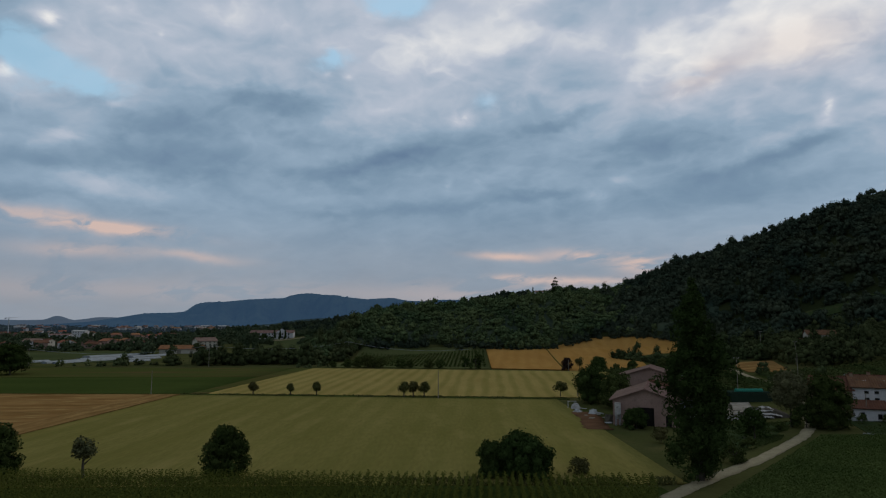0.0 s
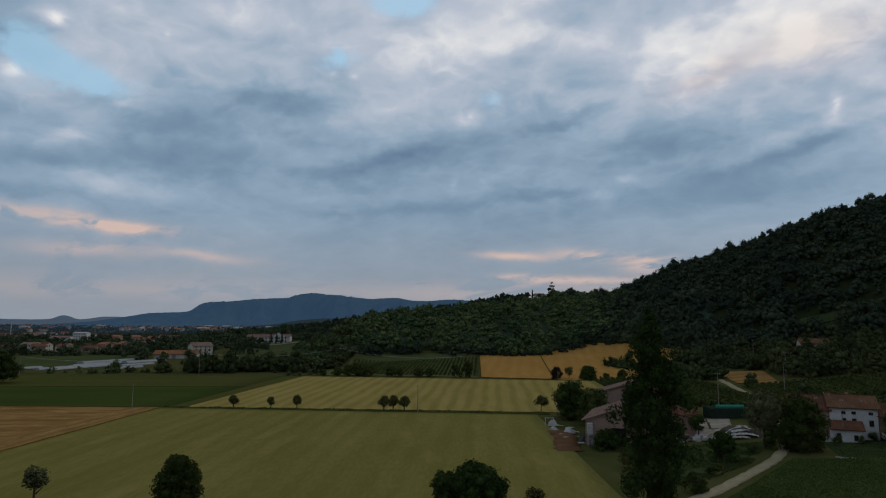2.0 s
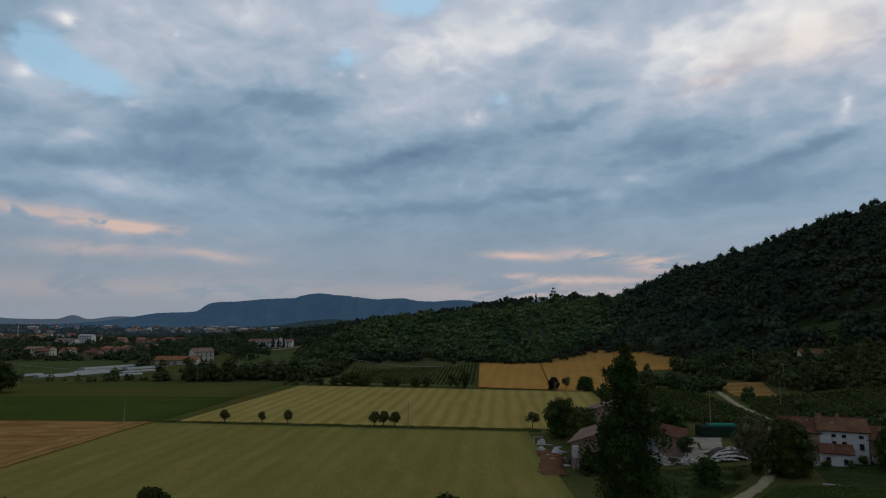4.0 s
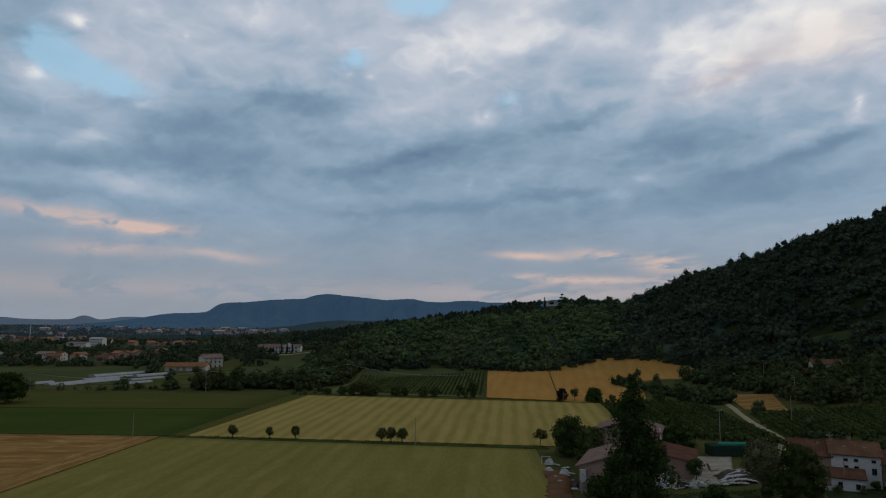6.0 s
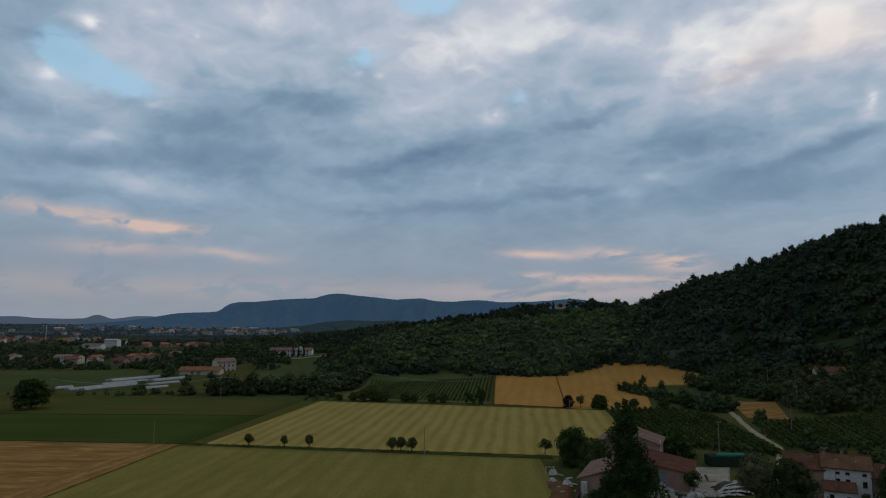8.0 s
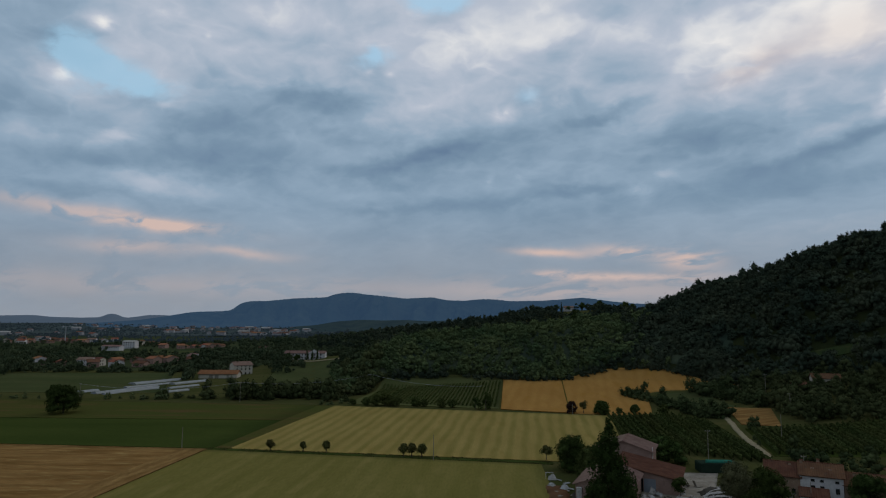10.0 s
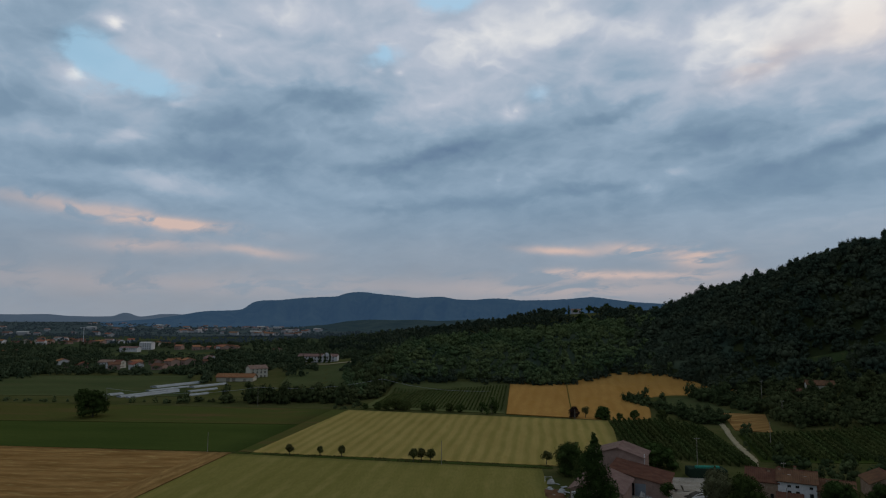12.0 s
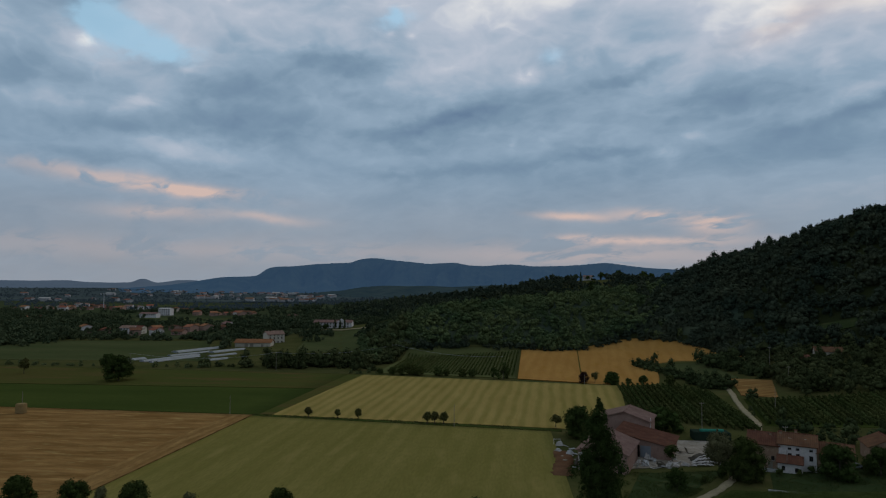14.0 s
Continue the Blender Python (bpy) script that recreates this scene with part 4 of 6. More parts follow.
def in_front_wood(x, y):
    a, r = np.degrees(np.arctan2(x, y)), np.hypot(x, y)
    f, c, h = (np.interp(a, HILL[:, 0], HILL[:, i]) for i in (1, 2, 3))
    edge = np.interp(a, WOOD_EDGE[:, 0], WOOD_EDGE[:, 1])
    clearing = (((x - 200) * 0.86 - (y - 332) * 0.51) / 30) ** 2 + (((x - 200) * 0.51 + (y - 332) * 0.86) / 5) ** 2 < 1
    return (a > -12) & (a < 41) & (r > edge) & (r < c + 16) & ~clearing


WOOD_SPOTS = wood_spots(rng, (-100, 480), (300, 640), 5.5, in_front_wood, 10, 0.42, 1.15)
HIGH = np.degrees(np.arctan2(WOOD_SPOTS[:, 0], WOOD_SPOTS[:, 1])) + rng.normal(0, 1.6, len(WOOD_SPOTS)) > 15.0
WOOD_SPOTS[~HIGH, 5] = WOOD_SPOTS[~HIGH, 4] * 0.45 + 0.42
floor_az = np.arange(-11, 40, 1.5)
floor_r = np.interp(floor_az, WOOD_EDGE[:, 0], WOOD_EDGE[:, 1]) + 2
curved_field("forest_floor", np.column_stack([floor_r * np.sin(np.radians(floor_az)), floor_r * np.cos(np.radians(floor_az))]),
             np.column_stack([580 * np.sin(np.radians(floor_az)), 580 * np.cos(np.radians(floor_az))]), FOREST_FLOOR, "dark ground sheet under the wood", 0.6, 80, 60)["category"] = "ground"
# leaf-coloured sheet added above the floor so gaps between crowns turn less black
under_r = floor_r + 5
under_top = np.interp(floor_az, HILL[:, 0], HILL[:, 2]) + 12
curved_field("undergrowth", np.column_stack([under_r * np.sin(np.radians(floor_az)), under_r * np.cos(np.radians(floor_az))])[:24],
             np.column_stack([under_top * np.sin(np.radians(floor_az)), under_top * np.cos(np.radians(floor_az))])[:24], FOREST_DARK, "leaf-coloured sheet added to soften the black gaps between forest trees", 1.7, 90, 60, drop=2.2)["category"] = "undergrowth"
patch("meadow_clearing", [(174, 344), (226, 314), (229, 320), (176, 352)], LAWN, "dark green meadow strip in the hill forest", lift=0.9)
merged("forest", CROWNS, WOOD_SPOTS[~HIGH], FOREST, "dense mixed green broadleaf wood on the low ridge")
CREST = []
for h, w, n in ((7.5, 4.2, 60), (9.0, 3.4, 46), (6.5, 5.0, 70)):
    tv, tf = trunk_arrays(rng, h * 0.95, 0.14, 0.03, 7, w * 0.34, 0.05)
    cv, cf = crown_arrays(rng, "canopy", h * 0.62, w, 0.7, n, 9, 0.34, 1, 0.9, 0.30)
    cv[:, 2] += h * 0.42
    tf = np.concatenate([tf[:, [0, 1, 2]], tf[:, [0, 2, 3]]])
    CREST.append((np.concatenate([tv, cv]), np.concatenate([tf, cf + len(tv)])))
ca = np.concatenate([rng.uniform(16.5, 37, 44), rng.uniform(30.5, 33.5, 10)])
cr_ = np.interp(ca, HILL[:, 0], HILL[:, 2]) + rng.uniform(2, 14, len(ca))
cx, cy = cr_ * np.sin(np.radians(ca)), cr_ * np.cos(np.radians(ca))
cs = rng.uniform(0.7, 1.15, len(ca))
merged("crest_trees", CREST, np.column_stack([cx, cy, land(cx, cy) + 4.6, rng.uniform(0, 6.28, len(ca)), cs, cs * rng.uniform(0.8, 1.2, len(ca)), rng.integers(0, 3, len(ca))]),
       FOREST_DARK, "thin ragged trees standing out along the hill crest")
merged("hill_forest", CROWNS, WOOD_SPOTS[HIGH], FOREST_DARK, "dense dark forest covering the steep hill, shade in its leaf colour")


def in_back_wood(x, y):
    a, r = np.degrees(np.arctan2(x, y)), np.hypot(x, y)
    return (a > -14) & (a < 17) & (r > 640) & (r < 790) & (land(x, y) > 8) & ~((np.abs(x - 118) < 18) & (y > 700))


merged("forest_back", CROWNS_FAR, wood_spots(rng, (-200, 260), (600, 800), 5.0, in_back_wood, 4, 0.5, 1.05), FOREST_DARK, "dark wooded ridge behind the near hill")


def in_slope_scrub(x, y):
    """Mixed trees on the lower slope behind the farm."""
    a, r = np.degrees(np.arctan2(x, y)), np.hypot(x, y)
    f = np.interp(a, HILL[:, 0], HILL[:, 1])
    t1 = (a > 22.5) & (y > 233 - 0.33 * (x - 120)) & (r < f + 5)
    clearing = (((x - 200) * 0.86 - (y - 332) * 0.51) / 30) ** 2 + (((x - 200) * 0.51 + (y - 332) * 0.86) / 7) ** 2 < 1
    hole = clearing | (np.hypot(x - 175, y - 301) < 7) | (((x - 186) / 9) ** 2 + ((y - 284) / 5) ** 2 < 1) | (((x - 161) / 12) ** 2 + ((y - 257) / 5) ** 2 < 1) | ((y < 285) & (x < 126.5 + 0.24 * (y - 229))) | ((y >= 285) & (y < 333) & (x < 136)) | (np.hypot(x - 163, y - 299) < 4)
    return t1 & ~hole & (x < 330)


merged("slope_trees", CROWNS, wood_spots(rng, (110, 330), (212, 390), 6.2, in_slope_scrub, 8, 0.45, 0.95), HEDGE, "mixed dark trees and scrub on the lower slope")


def hedge_band(pts, width, gap, lo, hi, seed):
    r = np.random.default_rng(seed)
    p = np.array(pts, float)
    seg = np.linalg.norm(np.diff(p, axis=0), axis=1)
    n = int(seg.sum() * width / gap ** 2) + 2
    t = np.sort(r.uniform(0, seg.sum(), n))
    cum = np.concatenate([[0], np.cumsum(seg)])
    x = np.interp(t, cum, p[:, 0]) + r.uniform(-0.5, 0.5, n) * width
    y = np.interp(t, cum, p[:, 1]) + r.uniform(-0.5, 0.5, n) * width
    s = r.uniform(lo, hi, n)
    return np.column_stack([x, y, land(x, y) - 0.4 - 1.3 * s, r.uniform(0, 6.28, n), s, s * r.uniform(0.8, 1.25, n), r.integers(0, 8, n)])


EDGE_XY = [(r * math.sin(radians(a)), r * math.cos(radians(a))) for a, r in WOOD_EDGE[2:-3]]
merged("wood_edge", CROWNS, hedge_band(EDGE_XY, 5, 3.6, 0.4, 0.75, 41), FOREST_DARK, "dense dark undergrowth along the foot of the wood")
merged("tree_belt", CROWNS, np.concatenate([
    hedge_band([(-126, 318), (-100, 322), (-62, 322)], 34, 6.0, 0.6, 1.1, 1), hedge_band([(-160, 309), (-126, 309)], 8, 6.0, 0.3, 0.6, 31), hedge_band([(-66, 330), (-58, 370), (-70, 400)], 22, 6.0, 0.8, 1.2, 2)]),
    HEDGE, "dark belt of trees beyond the crop field")
merged("field_hedge", CROWNS, np.concatenate([
    hedge_band([(-420, 301), (-280, 302), (-200, 302)], 4, 4.0, 0.2, 0.4, 3), hedge_band([(-200, 303), (-150, 303)], 5, 7.0, 0.2, 0.6, 4),
    hedge_band([(-66, 293), (-52, 296)], 4, 4.0, 0.2, 0.4, 5)]), FOREST, "ragged low hedge at the far field edge")
merged("track_hedge", CROWNS, np.concatenate([
    hedge_band([(90, 327), (96, 308), (101, 287), (104, 270), (108.5, 258), (113, 255)], 7, 3.2, 0.4, 0.8, 6),
    hedge_band([(125, 328), (131, 310), (134, 290), (138, 276)], 11, 3.8, 0.5, 0.95, 7), hedge_band([(115, 235), (112.5, 228)], 4, 3.5, 0.3, 0.6, 8), hedge_band([(106, 214), (104, 202)], 2, 4, 0.15, 0.3, 8), hedge_band([(160, 290.5), (172, 292.5), (186, 291)], 6, 3.0, 0.35, 0.6, 36),
    hedge_band([(102, 178.5), (108, 176)], 4, 4.0, 0.5, 0.8, 9), hedge_band([(112, 174), (125, 170), (152, 160)], 7, 6.0, 0.3, 0.65, 10),
    hedge_band([(112, 150), (140, 150)], 14, 6.0, 0.6, 0.9, 13)]),
    HEDGE, "grey-green hedge trees along the farm track")
merged("village_trees", CROWNS_LOW, np.concatenate([
    hedge_band([(-420, 440), (-330, 455), (-215, 465), (-190, 470)], 22, 7, 0.7, 1.1, 11), hedge_band([(-350, 432), (-430, 540), (-520, 660)], 95, 8, 0.7, 1.25, 22),
    hedge_band([(-200, 440), (-185, 462), (-150, 478), (-128, 480)], 26, 7.5, 0.7, 1.2, 12), hedge_band([(-186, 408), (-184, 402)], 6, 5, 1.0, 1.3, 33), hedge_band([(-145, 440), (-128, 448)], 14, 7, 0.5, 0.9, 34), hedge_band([(-95, 470), (-60, 440), (-50, 420)], 24, 7, 0.7, 1.1, 35),
    hedge_band([(-430, 585), (-300, 600), (-150, 600)], 80, 8.5, 0.6, 1.2, 14), hedge_band([(-700, 720), (-490, 700)], 130, 12, 0.6, 1.2, 15), hedge_band([(-270, 700), (-120, 690)], 120, 10, 0.6, 1.2, 23),
    hedge_band([(-560, 870), (-300, 880), (-120, 840)], 80, 11, 0.6, 1.1, 24), hedge_band([(-900, 850), (-640, 850)], 80, 12, 0.6, 1.1, 25),
    hedge_band([(-400, 470), (-350, 400)], 40, 9, 0.9, 1.4, 19), hedge_band([(-560, 600), (-420, 560)], 60, 10, 0.7, 1.2, 21),
    hedge_band([(-230, 540), (-140, 570), (-90, 610)], 60, 8, 0.8, 1.3, 20)]),
    VILLAGE_LEAF, "dense dark trees among the village houses")
# long lines of trees and copses between the fields of the far plain
rng = np.random.default_rng(19)
LINES = []
for i in range(210):
    fy = 960 + 2300 * (i / 210) ** 1.5
    fx = fy * rng.uniform(-0.92, 0.02)
    ln = rng.uniform(0.06, 0.26) * fy
    tl = rng.uniform(-0.25, 0.2)
    LINES.append(hedge_band([(fx - ln / 2, fy - tl * ln / 2), (fx + ln / 2, fy + tl * ln / 2)], rng.choice((14, 30, 70)), 17 + fy * 0.004, 0.5, 1.1, 200 + i))
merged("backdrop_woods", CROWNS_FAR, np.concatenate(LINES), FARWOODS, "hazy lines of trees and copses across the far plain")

# ---- crops standing in the fields ----


def vine_row(seed, length, h=1.8, dense=16):
    r = np.random.default_rng(seed)
    n = int(length * dense)
    c = np.column_stack([r.normal(0, 0.22, n), r.uniform(0, length, n), r.uniform(0.45, h, n) + 0.15 * np.sin(np.arange(n))])
    t, b = r.normal(size=(n, 3)), r.normal(size=(n, 3))
    t /= np.linalg.norm(t, axis=1)[:, None]
    b = np.cross(t, b)
    b /= np.linalg.norm(b, axis=1)[:, None]
    s = r.uniform(0.22, 0.42, (n, 1))
    V = np.stack([c - t * s, c - b * s * 0.7, c + t * s, c + b * s * 0.7], 1).reshape(-1, 3)
    F = np.arange(n * 4).reshape(-1, 4)
    ys = np.arange(0, length, 0.8)
    prof = [(-0.12, 0.0), (-0.26, 0.9), (-0.12, h - 0.25), (0.12, h - 0.25), (0.26, 0.9), (0.12, 0.0)]
    C = np.array([(px + r.normal(0, 0.05), y, pz + r.normal(0, 0.08) * (pz > 0)) for y in ys for px, pz in prof])
    G = np.array([(i * 6 + k, i * 6 + k + 1, i * 6 + 7 + k, i * 6 + 6 + k) for i in range(len(ys) - 1) for k in range(5)]) + len(V)
    return np.concatenate([V, C]), np.concatenate([F, G])


def vineyard(label, start, step, count, heading, lengths, h=1.8, dense=16, leaves=None):
    ob = tagged(new("vineyard"), label, "vineyard")
    turn = radians(heading)
    for i in range(count):
        ln = lengths(i)
        x0, y0 = start[0] + step[0] * i, start[1] + step[1] * i
        V, F = vine_row(100 + i + int(start[0]), ln, h, dense)
        X = x0 + V[:, 0] * math.cos(turn) + V[:, 1] * math.sin(turn)
        Y = y0 - V[:, 0] * math.sin(turn) + V[:, 1] * math.cos(turn)
        mesh_object("vine_hedge", np.column_stack([X, Y, V[:, 2] + land(X, Y)]), F, leaves or VINE, ob)
    return ob


vineyard("green vineyard in straight rows behind the barn", (63, 201), (2.1, -1.55), 17, 4.0, lambda i: 70 + 1.2 * i if i < 12 else 84 - 2.6 * (i - 12))
vineyard("sloping vineyard with pale row ends below the wood", (-47.5, 302.6), (1.95, -0.3), 35, 3.0, lambda i: 58 + 0.85 * i, 0.75, 6, LEAF_MID)
patch("meadow_vines", [(-54, 297), (20.5, 287), (25, 388), (-46, 372)], VINE_GRASS, "pale green grass between the vine rows", lift=0.15)
vineyard("green vineyard rows behind the farmhouse", (103.5, 186), (1.9, -0.62), 30, 11.0, lambda i: 41 + 0.25 * i, 1.6, 12)


def maize_field():
    """Rows of maize plants with arching leaves, in front of the field trees."""
    r = np.random.default_rng(9)
    X, Y = np.meshgrid(np.arange(-72, 25, 0.95), np.arange(58, 86, 0.34))
    X = X + r.normal(0, 0.07, X.shape) + (Y - 70) * 0.07
    X, Y = X.ravel(), (Y + r.normal(0, 0.12, Y.shape)).ravel()
    k = (Y < 85.6 - (X + 72) * 0.035) & (X < 23 + (Y - 70) * 0.3)
    X, Y = X[k], Y[k]
    n, V = len(X), []
    hgt = r.uniform(2.1, 2.3, n)
    for j in range(6):
        a = r.uniform(0, 6.28, n)
        z0 = hgt * (0.45 + 0.095 * j)
        ln = r.uniform(0.22, 0.42, n)
        dx, dy = np.cos(a), np.sin(a)
        wx, wy = -dy * 0.085, dx * 0.085
        base = np.stack([X, Y, z0], -1)
        midp = base + np.stack([dx * ln * 0.55, dy * ln * 0.55, 0.10 + 0 * X], -1)
        tip = base + np.stack([dx * ln, dy * ln, -0.06 + 0 * X], -1)
        side = np.stack([wx, wy, 0 * X], -1)
        V += [np.stack([base - side, base + side, midp + side, midp - side], 1), np.stack([midp - side, midp + side, tip + side * 0.2, tip - side * 0.2], 1)]
    V = np.concatenate(V).reshape(-1, 3)
    V[:, 2] += land(V[:, 0], V[:, 1])
    tagged(mesh_object("maize", V, np.arange(len(V)).reshape(-1, 4), MAIZE), "tall green maize crop in dense rows", "maize", kind="stuff")


maize_field()
patch("maize_soil", [(-76, 55), (30, 55), (27.5, 83.0), (-76, 86.5)], DARKCROP, "dark weedy soil under the maize", lift=0.1)


def low_crop():
    r = np.random.default_rng(10)
    n = 260000
    Y = r.uniform(62, 118, n)
    X = r.uniform(0, 1, n) * 62 + 34.8 + (Y - 80) * 0.88
    k = (X < 112)
    X, Y = X[k], Y[k]
    n = len(X)
    c = np.column_stack([X, Y, r.uniform(0.40, 0.60, n) + 0.05 * np.sin(X * 0.5) * np.sin(Y * 0.6)])
    t = r.normal(size=(n, 3)) * (1, 1, 0.45)
    t /= np.linalg.norm(t, axis=1)[:, None]
    b = np.cross(t, r.normal(size=(n, 3)))
    b /= np.linalg.norm(b, axis=1)[:, None]
    s = r.uniform(0.08, 0.135, (n, 1))
    V = np.stack([c - t * s, c - b * s * 0.7, c + t * s, c + b * s * 0.7], 1).reshape(-1, 3)
    V[:, 2] += land(V[:, 0], V[:, 1])
    tagged(mesh_object("low_crop", V, np.arange(n * 4).reshape(-1, 4), SOYA), "low leafy green crop beside the farm track", "crop", kind="stuff")


low_crop()


def tufts(name, quad, n, size, material_, label, seed, along=None):
    """Loose tufts of tall grass and weeds scattered between four corners."""
    r = np.random.default_rng(seed)
    q = np.array(quad, float)
    u, w = r.uniform(0, 1, (2, n, 1))
    P = (q[0] * (1 - u) + q[1] * u) * (1 - w) + (q[3] * (1 - u) + q[2] * u) * w
    gap = np.array([noise.noise(Vector((x * 0.25, y * 0.25, seed))) for x, y in P]) > -0.12
    P = P[gap]
    n = len(P)
    a = r.uniform(0, 6.28, n)
    s = size * r.uniform(0.5, 1.4, n)
    side = np.stack([np.cos(a) * s * 0.35, np.sin(a) * s * 0.35, 0 * a], -1)
    base = np.column_stack([P, land(P[:, 0], P[:, 1]) + 0.05])
    tip = base + np.stack([r.normal(0, 0.25, n) * s, r.normal(0, 0.25, n) * s, s], -1)
    V = np.stack([base - side, base + side, tip + side * 0.5, tip - side * 0.6], 1).reshape(-1, 3)
    return tagged(mesh_object(name, V, np.arange(n * 4).reshape(-1, 4), material_), label, "grass", kind="stuff")


tufts("verge_grass", [(40, 97), (60, 116), (73, 136), (46, 131)], 12000, 0.17, LEAF_MID, "tall dark weeds and grass on the verge", 51)
tufts("lawn_grass", [(78, 119), (114, 119), (114, 133), (84, 133)], 9000, 0.15, LEAF_MID, "uneven dark grass before the farmhouse", 53)
tufts("ditch_grass", [(-76, 184.6), (34, 173.8), (34, 178.4), (-75, 188.4)], 4000, 0.28, LEAF_OLIVE, "rank olive grass along the ditch", 54)
tufts("edge_grass", [(-79, 83), (31, 84), (31, 87.5), (-79, 87.5)], 5000, 0.35, LEAF_OLIVE, "rank grass between maize and hay field", 55)
patch("low_crop_soil", [(20, 62), (84, 62), (114, 118), (69, 118)], DARKCROP, "dark soil under the low green crop", lift=0.06)

# ---- buildings ----


def box(bm, x0, y0, z0, x1, y1, z1):
    v = [bm.verts.new(p) for p in ((x0, y0, z0), (x1, y0, z0), (x1, y1, z0), (x0, y1, z0), (x0, y0, z1), (x1, y0, z1), (x1, y1, z1), (x0, y1, z1))]
    for f in ((3, 2, 1, 0), (4, 5, 6, 7), (0, 1, 5, 4), (1, 2, 6, 5), (2, 3, 7, 6), (3, 0, 4, 7)):
        bm.faces.new([v[i] for i in f])


def wall_bm(width, height, holes, thick=0.35):
    """A wall from (0, 0, 0) along x, outer face at y = 0, with openings (x0, z0, x1, z1) through it."""
    bm = bmesh.new()
    xs = sorted({0, width, *[h[0] for h in holes], *[h[2] for h in holes]})
    zs = sorted({0, height, *[h[1] for h in holes], *[h[3] for h in holes]})
    solid = {(i, j) for i in range(len(xs) - 1) for j in range(len(zs) - 1)
             if not any(h[0] < (xs[i] + xs[i + 1]) / 2 < h[2] and h[1] < (zs[j] + zs[j + 1]) / 2 < h[3] for h in holes)}
    made = {}

    def at(i, k, j):
        if (i, k, j) not in made:
            made[i, k, j] = bm.verts.new((xs[i], k * thick, zs[j]))
        return made[i, k, j]

    for i, j in solid:
        bm.faces.new((at(i, 0, j), at(i + 1, 0, j), at(i + 1, 0, j + 1), at(i, 0, j + 1)))
        bm.faces.new((at(i, 1, j + 1), at(i + 1, 1, j + 1), at(i + 1, 1, j), at(i, 1, j)))
        for di, dj, e in ((-1, 0, ((i, j), (i, j + 1))), (1, 0, ((i + 1, j + 1), (i + 1, j))), (0, -1, ((i + 1, j), (i, j))), (0, 1, ((i, j + 1), (i + 1, j + 1)))):
            if (i + di, j + dj) not in solid:
                (a, b), (c, d) = e
                bm.faces.new((at(a, 0, b), at(c, 0, d), at(c, 1, d), at(a, 1, b)))
    return bm


def prism(bm, prof, y0, y1):
    """A solid with the profile (x, z) from y0 to y1."""
    a = [bm.verts.new((x, y0, z)) for x, z in prof]
    b = [bm.verts.new((x, y1, z)) for x, z in prof]
    bm.faces.new(a)
    bm.faces.new(b[::-1])
    n = len(prof)
    for i in range(n):
        bm.faces.new((a[i], b[i], b[(i + 1) % n], a[(i + 1) % n]))


def tiled_slope(bm, p00, p10, p11, p01, thick=0.16, pitch=0.45):
    """A roof slope from its eave p00-p10 to its ridge p01-p11, with courses of cover tiles standing proud."""
    p00, p10, p11, p01 = map(Vector, (p00, p10, p11, p01))
    up = (p10 - p00).cross(p01 - p00).normalized()
    if up.z < 0:
        up = -up
    n = max(2, int((p10 - p00).length / pitch))
    prof = [(0.0, thick)]
    for i in range(n):
        prof += [((i + 0.15) / n, thick), ((i + 0.45) / n, thick + 0.10), ((i + 0.75) / n, thick)]
    prof.append((1.0, thick))
    lo = [bm.verts.new(p00.lerp(p10, s) + up * k) for s, k in prof]
    hi = [bm.verts.new(p01.lerp(p11, s) + up * k) for s, k in prof]
    b = [bm.verts.new(p) for p in (p00, p10, p11, p01)]
    for i in range(len(prof) - 1):
        bm.faces.new((lo[i], lo[i + 1], hi[i + 1], hi[i]))
    bm.faces.new(b[::-1])
    bm.faces.new([b[0], b[1]] + lo[::-1])
    bm.faces.new([b[2], b[3]] + hi)
    bm.faces.new((b[1], b[2], hi[-1], lo[-1]))
    bm.faces.new((b[3], b[0], lo[0], hi[0]))


def window(parent, x, z, w, h, y=0.14, shutters=None):
    """A window set back in its opening; (x, z) is the opening's lower left corner."""
    bm = bmesh.new()
    box(bm, x, y, z, x + w, y + 0.05, z + h)
    pane = part("window", bm, GLASS, parent, "dark window pane set back in the wall")
    bm = bmesh.new()
    for a, b, c, d in ((0, 0, 0.07, h), (w - 0.07, 0, w, h), (0.07, 0, w - 0.07, 0.07), (0.07, h - 0.07, w - 0.07, h), (w / 2 - 0.03, 0.07, w / 2 + 0.03, h - 0.07)):
        box(bm, x + a, y - 0.05, z + b, x + c, y - 0.003, z + d)
    part("frame", bm, WOOD if shutters else BARK, pane)
    bm = bmesh.new()
    box(bm, x - 0.08, -0.07, z - 0.09, x + w + 0.08, y - 0.052, z - 0.003)
    part("sill", bm, CONCRETE, pane)
    return pane


